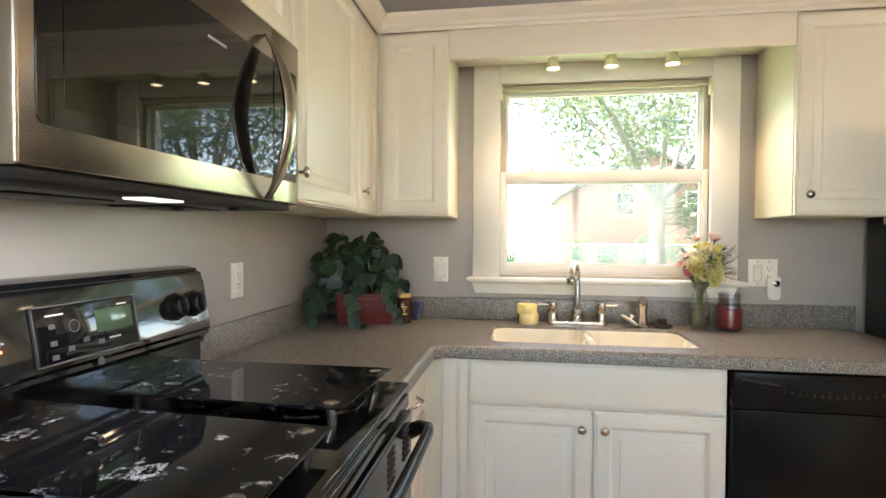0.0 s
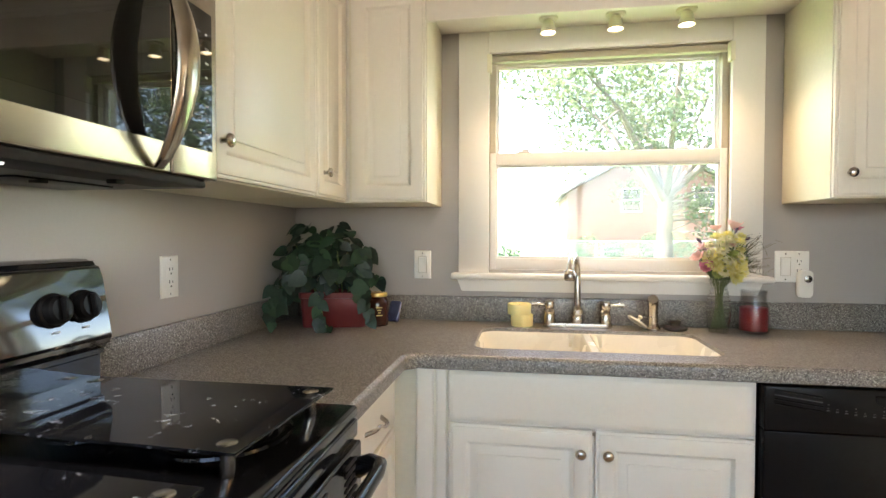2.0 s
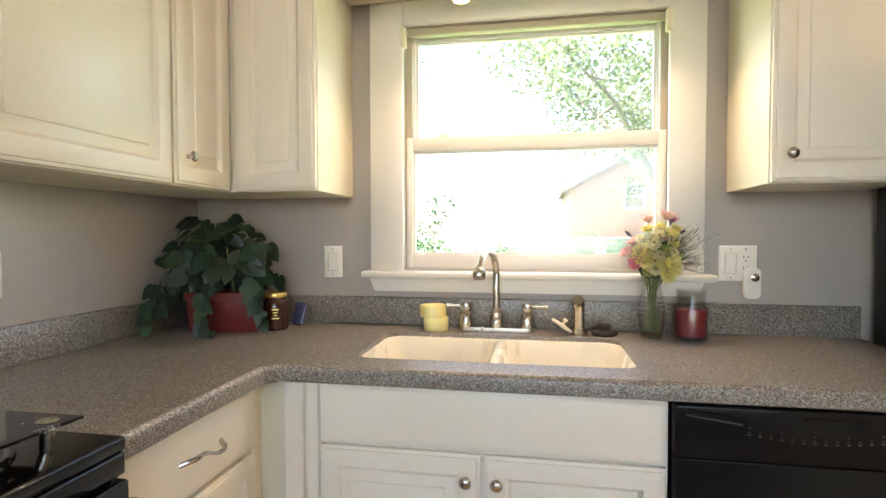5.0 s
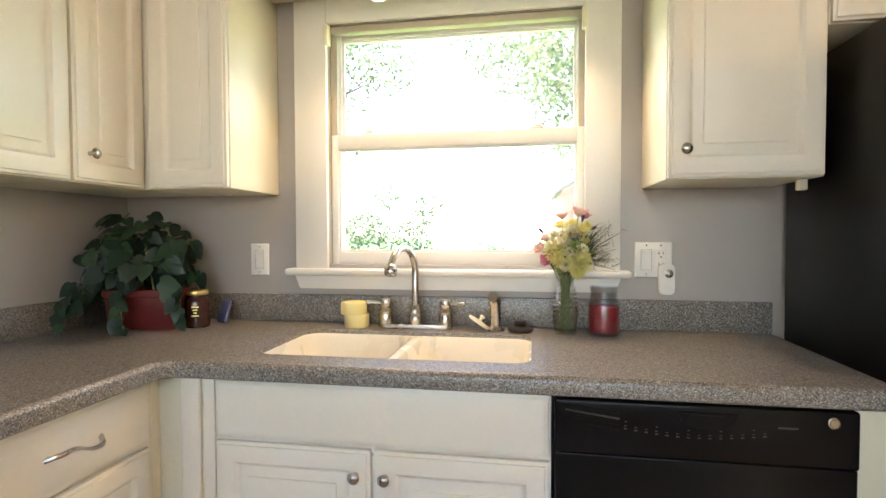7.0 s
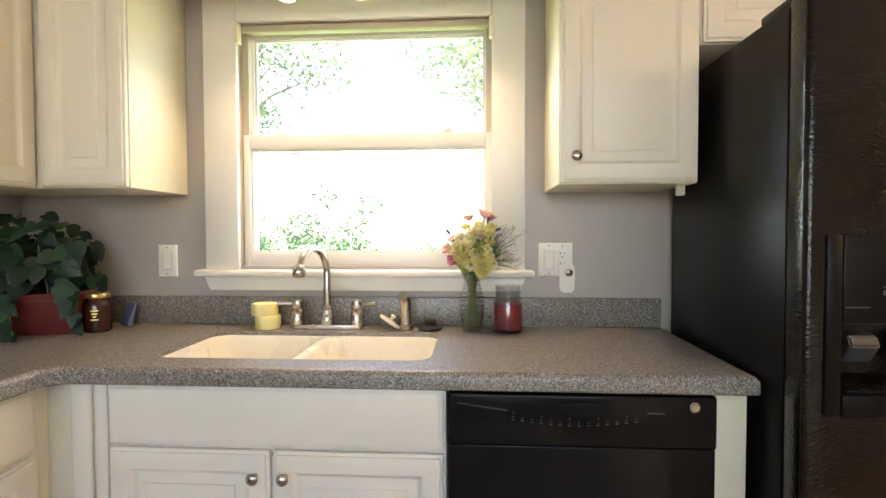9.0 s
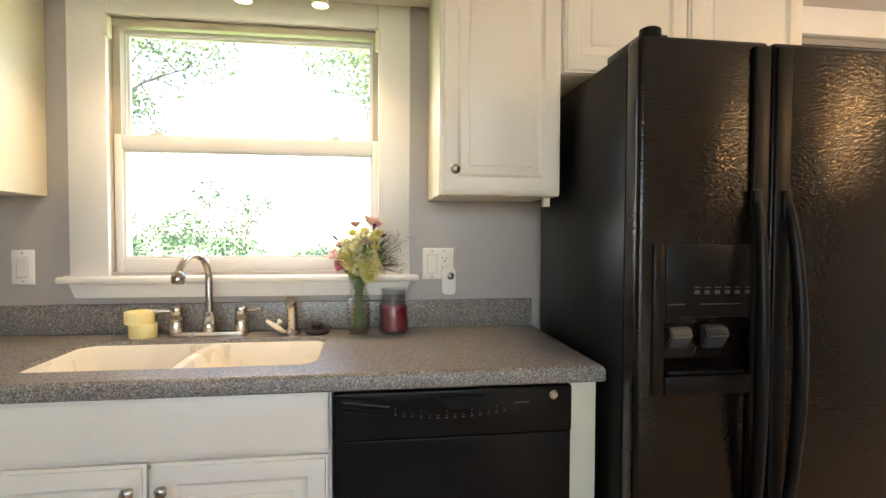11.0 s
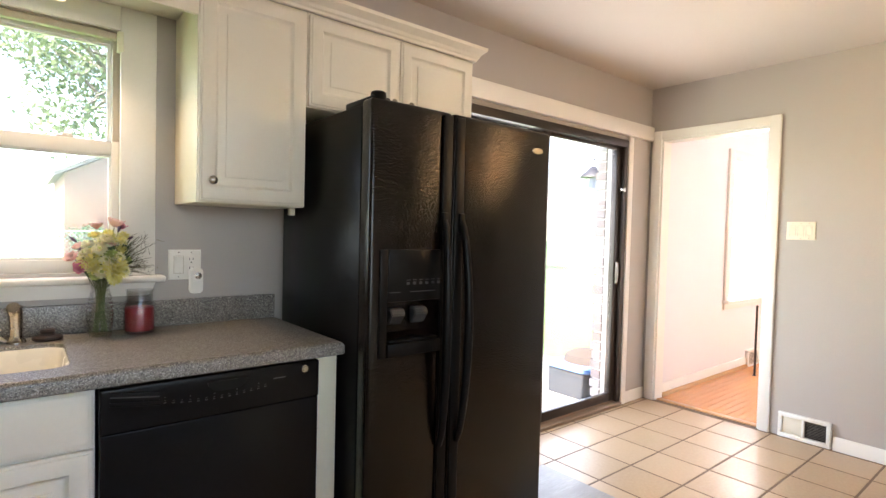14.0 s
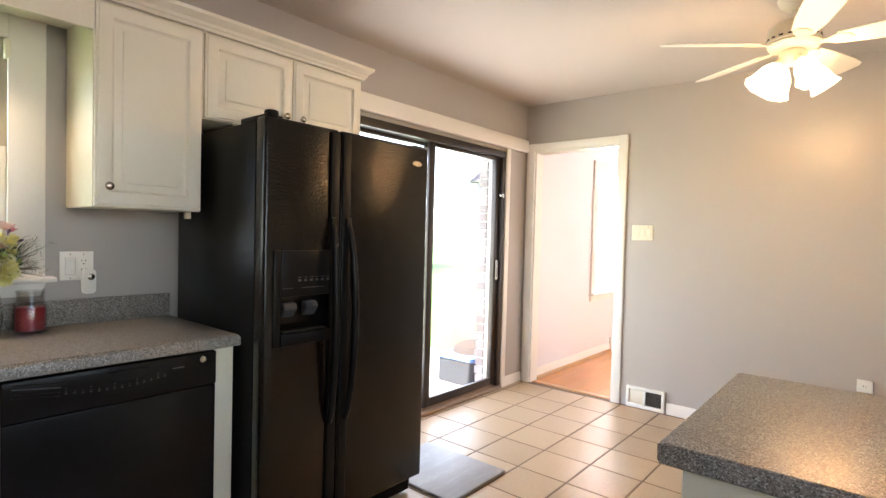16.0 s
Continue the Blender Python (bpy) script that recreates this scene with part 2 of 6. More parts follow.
# fridge door skin: pebbled black enamel
def pebble(name):
    m, t, b = nodes_of(name)
    v = coords(t, (1, 1, 2.1))
    grain = noise_tex(t, v, 80, 2, 0.6)
    b.inputs["Base Color"].default_value = (0.006, 0.004, 0.0033, 1)
    t.links.new(ramp(t, noise_tex(t, v, 4, 3), [(0.3, (0.04, 0.04, 0.04)), (0.7, (0.06, 0.06, 0.06))]), b.inputs["Roughness"])
    b.inputs["Specular IOR Level"].default_value = 0.40
    bump(t, b, grain, 0.46, 0.0030)
    return m


M_PEBBLE = pebble("pebbled_black_enamel")


# ---- mesh helpers ----
PARENT_AT = {}


def thing(name, at, label, category, group="", kind=""):
    ob = new(name)
    ob.empty_display_size = 0.1
    ob.matrix_basis = pose(*at)
    PARENT_AT[ob.name] = Matrix.Translation(at)
    return tagged(ob, label, category, group, kind)


def mesh_from(name, bm, material, smooth=None):
    me = bpy.data.meshes.new(name)
    bmesh.ops.recalc_face_normals(bm, faces=bm.faces)
    bm.to_mesh(me)
    bm.free()
    if material:
        me.materials.append(material)
    if smooth is not None:
        me.polygons.foreach_set("use_smooth", [True] * len(me.polygons))
        me.set_sharp_from_angle(angle=radians(smooth))
    return me


def part(name, bm, material, parent=None, label="", smooth=35):
    ob = new(name, mesh_from(name, bm, material, smooth))
    if parent is not None:
        ob.parent = parent
        if parent.name in PARENT_AT:
            ob.matrix_parent_inverse = PARENT_AT[parent.name].inverted()
    return tagged(ob, label)


def solid(name, bm, material, label, category, kind="", group="", smooth=35):
    return tagged(part(name, bm, material, None, label, smooth), label, category, group, kind)


def add(bm, other, m=None):
    me = bpy.data.meshes.new("tmp")
    other.to_mesh(me)
    other.free()
    if m is not None:
        me.transform(m)
    bm.from_mesh(me)
    bpy.data.meshes.remove(me)
    return bm


def box(x0, x1, y0, y1, z0, z1, r=0.0, seg=2):
    bm = bmesh.new()
    bmesh.ops.create_cube(bm, size=1)
    s = Matrix.Diagonal((x1 - x0, y1 - y0, z1 - z0, 1))
    bmesh.ops.transform(bm, matrix=Matrix.Translation(((x0 + x1) / 2, (y0 + y1) / 2, (z0 + z1) / 2)) @ s, verts=bm.verts)
    if r > 0:
        bmesh.ops.bevel(bm, geom=bm.edges[:], offset=r, segments=seg, affect="EDGES", profile=0.5)
    return bm


def boxes(*rows):
    bm = bmesh.new()
    for row in rows:
        add(bm, box(*row))
    return bm


def rings(w, h, loops, m=None, back=True):
    """A panel w by h in the xz plane that faces -y: rectangles (inset, proud) joined one after another and closed in the middle."""
    bm = bmesh.new()
    last = None
    for inset, proud in loops:
        a, c = inset, proud
        ring = [bm.verts.new(p) for p in ((a, -c, a), (w - a, -c, a), (w - a, -c, h - a), (a, -c, h - a))]
        if last:
            for i in range(4):
                bm.faces.new((last[i], last[(i + 1) % 4], ring[(i + 1) % 4], ring[i]))
        elif back:
            bm.faces.new(ring[::-1])
        last = ring
    bm.faces.new(last)
    if m is not None:
        bmesh.ops.transform(bm, matrix=m, verts=bm.verts)
    return bm


def raised_door(w, h, m, frame_w=0.055):
    f = frame_w
    return rings(w, h, [(0, 0), (0, 0.012), (0.003, 0.0140), (0.008, 0.0140), (0.0090, 0.0185), (0.012, 0.020), (f - 0.006, 0.020), (f - 0.003, 0.0190), (f + 0.003, 0.0105), (f + 0.008, 0.0070), (f + 0.012, 0.0070), (f + 0.032, 0.0150), (f + 0.0335, 0.0185), (f + 0.036, 0.0195)], m)


def slab_front(w, h, m):
    return rings(w, h, [(0, 0), (0, 0.012), (0.003, 0.015), (0.007, 0.016), (0.010, 0.0185), (0.014, 0.020)], m)


def lathe(profile, at=(0, 0, 0), seg=28, m=None):
    bm = bmesh.new()
    last = None
    for r, z in profile:
        if r < 1e-5:
            ring = [bm.verts.new((0, 0, z))]
        else:
            ring = [bm.verts.new((r * math.cos(2 * math.pi * k / seg), r * math.sin(2 * math.pi * k / seg), z)) for k in range(seg)]
        if last:
            n = max(len(last), len(ring))
            if n > 1:
                for k in range(n):
                    q = [last[k % len(last)], last[(k + 1) % len(last)], ring[(k + 1) % len(ring)], ring[k % len(ring)]]
                    u = []
                    for vtx in q:
                        if vtx not in u:
                            u.append(vtx)
                    if len(u) > 2:
                        bm.faces.new(u)
        last = ring
    bmesh.ops.transform(bm, matrix=(m if m is not None else Matrix.Translation(at)), verts=bm.verts)
    return bm


def tube(points, radius, seg=12, caps=True):
    """A round bar along points; radius one number or one for each point."""
    bm = bmesh.new()
    pts = [Vector(p) for p in points]
    rad = radius if isinstance(radius, (list, tuple)) else [radius] * len(pts)
    last, up = None, None
    for i, p in enumerate(pts):
        d = (pts[min(i + 1, len(pts) - 1)] - pts[max(i - 1, 0)]).normalized()
        if up is None:
            up = d.orthogonal().normalized()
        up = (up - d * up.dot(d)).normalized()
        side = d.cross(up)
        ring = [bm.verts.new(p + rad[i] * (up * math.cos(2 * math.pi * k / seg) + side * math.sin(2 * math.pi * k / seg))) for k in range(seg)]
        if last:
            for k in range(seg):
                bm.faces.new((last[k], last[(k + 1) % seg], ring[(k + 1) % seg], ring[k]))
        elif caps:
            bm.faces.new(ring[::-1])
        last = ring
    if caps:
        bm.faces.new(last)
    return bm


def arc(c, r, a0, a1, n, u=(1, 0, 0), v=(0, 0, 1)):
    c, u, v = Vector(c), Vector(u), Vector(v)
    return [c + r * (u * math.cos(radians(a0 + (a1 - a0) * k / n)) + v * math.sin(radians(a0 + (a1 - a0) * k / n))) for k in range(n + 1)]


def prism(outline, axis, a, b, r=0.0):
    """An outline of (u, v) pushed along an axis from a to b. x: (y, z); y: (x, z); z: (x, y)."""
    bm = bmesh.new()
    place = {"x": lambda u, v, w: (w, u, v), "y": lambda u, v, w: (u, w, v), "z": lambda u, v, w: (u, v, w)}[axis]
    lo = [bm.verts.new(place(u, v, a)) for u, v in outline]
    hi = [bm.verts.new(place(u, v, b)) for u, v in outline]
    bm.faces.new(lo[::-1]), bm.faces.new(hi)
    n = len(outline)
    for k in range(n):
        bm.faces.new((lo[k], lo[(k + 1) % n], hi[(k + 1) % n], hi[k]))
    if r:
        bmesh.ops.recalc_face_normals(bm, faces=bm.faces)
        bmesh.ops.bevel(bm, geom=bm.edges[:], offset=r, segments=2, affect="EDGES")
    return bm


def lettering(text, size, m, name, material, parent, depth=0.0006):
    cu = bpy.data.curves.new(name, "FONT")
    cu.body, cu.size, cu.extrude, cu.align_x, cu.align_y = text, size, depth, "CENTER", "CENTER"
    ob = new(name, cu)
    me = bpy.data.meshes.new_from_object(ob.evaluated_get(bpy.context.evaluated_depsgraph_get()))
    bpy.data.objects.remove(ob)
    bpy.data.curves.remove(cu)
    me.transform(m)
    me.materials.append(material)
    ob = new(name, me)
    if parent is not None:
        ob.parent = parent
        if parent.name in PARENT_AT:
            ob.matrix_parent_inverse = PARENT_AT[parent.name].inverted()
    return ob


FACE_X = pose(0, 0, 0, 0, 0, 90)          # turns a panel that faces -y to face +x


def at_front(x, y, z):
    return Matrix.Translation((x, y, z))


def at_left(x, y, z):
    """A panel on the left run: its width runs along +y, it faces +x."""
    return Matrix.Translation((x, y, z)) @ FACE_X


def knob_mesh(m):
    return lathe([(0.0, 0.0), (0.007, 0.0), (0.006, 0.006), (0.005, 0.012), (0.009, 0.016), (0.0145, 0.020), (0.0155, 0.024), (0.013, 0.028), (0.006, 0.031), (0, 0.0315)], seg=20, m=m)


def knob_front(x, y, z):
    return knob_mesh(Matrix.Translation((x, y, z)) @ pose(0, 0, 0, 90, 0, 0))


def knob_left(x, y, z):
    return knob_mesh(Matrix.Translation((x, y, z)) @ pose(0, 0, 0, 0, 90, 0))


# ---- the large structure ----
H = 2.497
XE = 5.447                                 # east wall
YS = -4.30                                 # south wall
WT = 0.17                                  # outer wall thickness
WIN = (0.843, 1.768, 1.125, 2.005)         # kitchen window opening
SLD = (3.245, 5.105, 0.0, 2.045)           # sliding door opening
DOOR = (-0.875, -0.095, 2.088)             # doorway in the east wall: y, y, top
HX = 8.9                                   # next room's east wall
HWIN = (6.83, 7.60, 0.70, 2.06)


def wall_y(name, x0, x1, y0, y1, z1, holes, material, label):
    """A wall along x with openings through it, each (x0, x1, z0, z1)."""
    bm = bmesh.new()
    xs = sorted({x0, x1, *[h[0] for h in holes], *[h[1] for h in holes]})
    for a, b in zip(xs, xs[1:]):
        cut = [h for h in holes if h[0] <= a and h[1] >= b]
        if not cut:
            add(bm, box(a, b, y0, y1, 0, z1))
        else:
            h = cut[0]
            if h[2] > 0:
                add(bm, box(a, b, y0, y1, 0, h[2]))
            add(bm, box(a, b, y0, y1, h[3], z1))
    bmesh.ops.remove_doubles(bm, verts=bm.verts, dist=1e-5)
    return solid(name, bm, material, label, "wall", "structure")


wall_y("wall_north", -0.15, XE + 0.06, 0, WT, H, [WIN, SLD], M_WALL, "grey painted kitchen wall with window and sliding door")
wall_y("wall_north_next_room", XE + 0.06, HX, -0.075, WT, H, [HWIN], M_HALL, "pale painted wall of the next room with a window")
solid("wall_west", box(-0.15, 0, YS, 0, 0, H), M_WALL, "grey painted wall behind the range", "wall", "structure")
# the hole takes the unseen window that is added for its daylight
wall_y("wall_south", -0.15, XE, YS - 0.15, YS, H, [(0.35, 2.9, 0.98, 2.28)], M_WALL, "plain grey painted wall with an opening added for daylight")
bm = boxes((XE, XE + 0.12, YS - 0.15, DOOR[0], 0, H), (XE, XE + 0.12, DOOR[0], DOOR[1], DOOR[2], H), (XE, XE + 0.12, DOOR[1], 0, 0, H))
bmesh.ops.remove_doubles(bm, verts=bm.verts, dist=1e-5)
solid("wall_east", bm, M_WALL, "grey painted dining wall with a doorway", "wall", "structure")
solid("wall_next_room_south", box(XE + 0.12, HX, -3.3, -3.15, 0, H), M_HALL, "pale painted wall", "wall", "structure")
solid("wall_next_room_east", box(HX, HX + 0.15, -3.3, WT, 0, H), M_HALL, "pale painted wall", "wall", "structure")
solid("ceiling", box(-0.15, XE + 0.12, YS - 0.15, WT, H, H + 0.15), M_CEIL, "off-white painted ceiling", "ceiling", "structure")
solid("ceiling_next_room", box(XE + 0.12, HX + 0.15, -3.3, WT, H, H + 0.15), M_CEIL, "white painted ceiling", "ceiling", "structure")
floor = solid("floor", box(-0.15, XE + 0.06, YS - 0.15, WT - 0.1, -0.12, -0.0012), M_GROUT, "beige ceramic tile floor with brown grout", "floor", "structure")
floor_next = solid("floor_next_room", box(XE + 0.06, HX, -3.3, WT - 0.1, -0.12, -0.008), M_SHOE, "orange oak strip floor", "floor", "structure")

# ---- trim, window and doors of the setting ----
def structure(name, bm, material, label, category):
    return solid(name, bm, material, label, category, "structure")


# kitchen window: casing, stool and apron, jamb, two sashes
window = thing("window_1", (1.29, 0, 1.04), "white double-hung kitchen window with wide painted casing", "window", kind="structure")
part("casing_side", box(0.722, 0.846, -0.022, 0, 1.113, 2.115, 0.004), M_TRIM, window)
part("casing_side", box(1.760, 1.876, -0.022, 0, 1.113, 2.115, 0.004), M_TRIM, window)
part("casing_top", box(0.846, 1.760, -0.0215, 0, 2.003, 2.115, 0.003), M_TRIM, window)
part("window_stool", box(0.695, 1.907, -0.062, 0.022, 1.089, 1.113, 0.008, 3), M_TRIM, window)
part("apron", prism([(0.715, 1.089), (0.735, 1.038), (1.86, 1.038), (1.88, 1.089)], "y", -0.021, 0, 0.003), M_TRIM, window)
part("jamb", boxes((0.829, 0.845, 0.001, WT - 0.02, 1.113, 2.008), (1.766, 1.782, 0.001, WT - 0.02, 1.113, 2.008), (0.845, 1.766, 0.001, WT - 0.02, 2.0, 2.012)), M_LINER, window, "tan jamb liner")
part("jamb_stop", boxes((0.846, 0.870, 0.026, 0.060, 1.607, 1.985), (1.741, 1.765, 0.026, 0.060, 1.607, 1.985), (0.846, 1.765, 0.030, 0.060, 1.985, 1.999)), M_LINER, window)
part("head_rail", box(0.847, 1.764, 0.003, 0.028, 1.972, 1.998, 0.004), M_LINER, window)
part("shade_bracket", box(0.838, 0.856, -0.028, 0.004, 1.925, 1.997, 0.002), M_CABSIDE, window)
part("shade_bracket", box(1.750, 1.768, -0.028, 0.004, 1.925, 1.997, 0.002), M_CABSIDE, window)
part("outer_sill", box(0.829, 1.782, 0.023, WT + 0.04, 1.075, 1.1145, 0.004), M_TRIM, window)


def sash(name, x0, x1, z0, z1, y, side, top, bottom):
    s = part(name, boxes((x0, x0 + side, y, y + 0.032, z0, z1, 0.003), (x1 - side, x1, y, y + 0.032, z0, z1, 0.003),
                         (x0 + side, x1 - side, y + 0.001, y + 0.031, z1 - top, z1, 0.003), (x0 + side, x1 - side, y + 0.001, y + 0.031, z0, z0 + bottom, 0.003)), M_VINYL, window)
    bead = boxes((x0 + side, x0 + side + 0.008, y + 0.010, y + 0.026, z0 + bottom, z1 - top), (x1 - side - 0.008, x1 - side, y + 0.010, y + 0.026, z0 + bottom, z1 - top),
                 (x0 + side + 0.008, x1 - side - 0.008, y + 0.010, y + 0.026, z1 - top - 0.008, z1 - top), (x0 + side + 0.008, x1 - side - 0.008, y + 0.010, y + 0.026, z0 + bottom, z0 + bottom + 0.008))
    part("glazing_bead", bead, M_VINYL, s)
    p = part("pane", box(x0 + side, x1 - side, y + 0.016, y + 0.020, z0 + bottom, z1 - top), M_HAZED, s)
    p.visible_shadow = False
    return s


lower = sash("lower_sash", 0.847, 1.764, 1.115, 1.606, 0.024, 0.025, 0.052, 0.056)
upper = sash("upper_sash", 0.847, 1.764, 1.556, 1.984, 0.062, 0.027, 0.016, 0.045)
for x in (0.985, 1.60):
    lock = boxes((x - 0.025, x + 0.025, 0.026, 0.052, 1.606, 1.613, 0.003), (x - 0.008, x + 0.020, 0.028, 0.046, 1.613, 1.622, 0.003))
    part("sash_lock", lock, M_PLATE, lower)

# sliding glass door, bronze frame, in white casing
slider = thing("door_1", (4.17, 0, 0), "dark bronze sliding glass patio door", "door", kind="structure")
part("casing_head", box(3.15, 5.425, -0.040, 0, 2.075, 2.185, 0.004), M_TRIM, slider, "wide white head casing")
part("casing_side", box(5.105, 5.165, -0.022, 0, 0, 2.075, 0.004), M_TRIM, slider)
part("casing_side", box(3.185, 3.245, -0.022, 0, 0, 2.075, 0.004), M_TRIM, slider)
part("door_head", box(3.245, 5.105, -0.015, 0.10, 1.99, 2.045, 0.004), M_BRONZE, slider)
part("jamb", box(5.055, 5.105, -0.012, 0.10, 0.03, 1.99, 0.004), M_BRONZE, slider)
part("jamb", box(3.245, 3.285, -0.012, 0.10, 0.03, 1.99, 0.004), M_BRONZE, slider)
part("threshold", boxes((3.245, 5.105, -0.03, 0.14, 0.0, 0.025, 0.004), (3.29, 5.05, 0.02, 0.03, 0.025, 0.04), (3.29, 5.05, 0.07, 0.08, 0.025, 0.04)), M_SILL, slider, "worn wooden threshold with metal tracks")


def glass_leaf(x0, x1, y, stile):
    leaf = part("sliding_panel", boxes((x0, x0 + stile, y, y + 0.032, 0.042, 1.988, 0.003), (x1 - stile, x1, y, y + 0.032, 0.042, 1.988, 0.003),
                                       (x0 + stile, x1 - stile, y + 0.001, y + 0.031, 1.962, 1.988, 0.003), (x0 + stile, x1 - stile, y + 0.001, y + 0.031, 0.042, 0.105, 0.003)), M_BRONZE, slider)
    p = part("pane", box(x0 + stile, x1 - stile, y + 0.013, y + 0.018, 0.105, 1.962), M_PANE, leaf)
    p.visible_shadow = False
    return leaf


leaf = glass_leaf(4.145, 5.054, 0.012, 0.062)
glass_leaf(3.286, 4.205, 0.056, 0.050)
part("pull_handle", boxes((5.008, 5.022, -0.006, 0.012, 0.945, 1.115, 0.004), (5.010, 5.020, -0.014, -0.006, 0.955, 1.105, 0.003)), M_PULL, leaf, "satin metal pull")
part("latch", boxes((5.028, 5.06, -0.018, 0.012, 1.655, 1.672, 0.003), (5.05, 5.066, -0.026, -0.012, 1.645, 1.685, 0.003)), M_NICKEL, leaf, "small metal security latch")

# doorway to the next room
doorway = thing("door_2", (XE, -0.48, 0), "open doorway with white painted casing, no door leaf", "doorway", kind="structure")
for sgn, x in ((-1, XE), (1, XE + 0.12)):
    a, b = (x - 0.020, x) if sgn < 0 else (x, x + 0.020)
    part("casing_side", box(a, b, DOOR[1] - 0.004, -0.024, 0, 2.152, 0.004), M_TRIM, doorway)
    part("casing_side", box(a, b, DOOR[0] - 0.063, DOOR[0] + 0.004, 0, 2.152, 0.004), M_TRIM, doorway)
    part("casing_head", box(a + 0.001, b - 0.001, DOOR[0] + 0.004, DOOR[1] - 0.004, DOOR[2] - 0.004, 2.150, 0.004), M_TRIM, doorway)
part("jamb", boxes((XE + 0.002, XE + 0.118, DOOR[1] - 0.016, DOOR[1] + 0.002, 0, DOOR[2] - 0.004), (XE + 0.002, XE + 0.118, DOOR[0] - 0.002, DOOR[0] + 0.016, 0, DOOR[2] - 0.004), (XE + 0.002, XE + 0.118, DOOR[0] + 0.016, DOOR[1] - 0.016, DOOR[2] - 0.018, DOOR[2] + 0.002)), M_TRIM, doorway)
part("saddle", box(XE + 0.03, XE + 0.09, DOOR[0] + 0.016, DOOR[1] - 0.016, -0.003, 0.006, 0.002), M_SHOE, doorway, "oak threshold strip")


def baseboard(name, pts, h=0.085, t=0.014, material=M_TRIM):
    (x0, y0), (x1, y1) = pts
    if abs(x1 - x0) < 1e-6:
        bm = prism([(0, 0), (-t, 0), (-t, h - 0.02), (-t * 0.5, h - 0.005), (-t * 0.4, h), (0, h)], "y", y0, y1)
        bmesh.ops.transform(bm, matrix=Matrix.Translation((x0, 0, 0)), verts=bm.verts)
    else:
        bm = prism([(0, 0), (-t, 0), (-t, h - 0.02), (-t * 0.5, h - 0.005), (-t * 0.4, h), (0, h)], "x", x0, x1)
        bmesh.ops.transform(bm, matrix=Matrix.Translation((0, y0, 0)), verts=bm.verts)
    return structure(name, bm, material, "white painted baseboard", "baseboard")


baseboard("baseboard_east", ((XE, YS), (XE, -1.30)))
baseboard("baseboard_north_corner", ((5.165, 0), (XE - 0.001, 0)), h=0.085)
baseboard("baseboard_next_room", ((XE + 0.142, -0.075), (HX, -0.075)), h=0.10)
structure("shoe_moulding_next_room", prism([(-0.089, 0), (-0.109, 0), (-0.106, 0.014), (-0.099, 0.024), (-0.089, 0.028)], "x", XE + 0.142, HX), M_SHOE, "varnished oak shoe moulding", "moulding")

# plain window in the south wall, unseen, added so daylight reaches the cabinet fronts
w3 = thing("window_3", (1.62, YS, 0.98), "plain white window, unseen, added to let in daylight", "window", kind="structure")
part("window_frame", boxes((0.35, 0.41, YS - 0.10, YS - 0.04, 0.98, 2.28), (2.84, 2.90, YS - 0.10, YS - 0.04, 0.98, 2.28), (0.41, 2.84, YS - 0.10, YS - 0.04, 0.98, 1.04), (0.41, 2.84, YS - 0.10, YS - 0.04, 2.22, 2.28), (1.595, 1.655, YS - 0.10, YS - 0.04, 1.04, 2.22)), M_VINYL, w3)
for xa, xb in ((0.41, 1.595), (1.655, 2.84)):
    pane = part("pane", box(xa, xb, YS - 0.072, YS - 0.068, 1.04, 2.22), M_PANE, w3)
    pane.visible_shadow = False

# next room's window
w2 = thing("window_2", (7.25, 0, 0.62), "white double-hung window with white casing", "window", kind="structure")
part("casing_side", box(HWIN[0] - 0.11, HWIN[0], -0.097, -0.075, 0.72, 2.17, 0.004), M_TRIM, w2)
part("casing_side", box(HWIN[1], HWIN[1] + 0.11, -0.097, -0.075, 0.72, 2.17, 0.004), M_TRIM, w2)
part("casing_top", box(HWIN[0], HWIN[1], -0.096, -0.075, 2.06, 2.17, 0.003), M_TRIM, w2)
part("window_stool", box(HWIN[0] - 0.13, HWIN[1] + 0.13, -0.135, 0.05, 0.695, 0.72, 0.006), M_TRIM, w2)
part("apron", box(HWIN[0] - 0.11, HWIN[1] + 0.11, -0.093, -0.075, 0.63, 0.695, 0.003), M_TRIM, w2)
for nm, z0, z1, y in (("lower_sash", 0.72, 1.40, 0.05), ("upper_sash", 1.36, 2.055, 0.085)):
    x0, x1 = HWIN[0] + 0.005, HWIN[1] - 0.005
    s2 = part(nm, boxes((x0, x0 + 0.045, y, y + 0.03, z0, z1), (x1 - 0.045, x1, y, y + 0.03, z0, z1), (x0 + 0.045, x1 - 0.045, y + 0.001, y + 0.029, z0, z0 + 0.05), (x0 + 0.045, x1 - 0.045, y + 0.001, y + 0.029, z1 - 0.045, z1)), M_VINYL, w2)
    pane = part("pane", box(x0 + 0.045, x1 - 0.045, y + 0.013, y + 0.017, z0 + 0.05, z1 - 0.045), M_PANE, s2)
    pane.visible_shadow = False

# ---- cabinets ----
FX, FY = 0.332, -0.318                       # cabinet box fronts of the upper runs; doors stand 20 mm proud
UB, UT = 1.385, 2.140


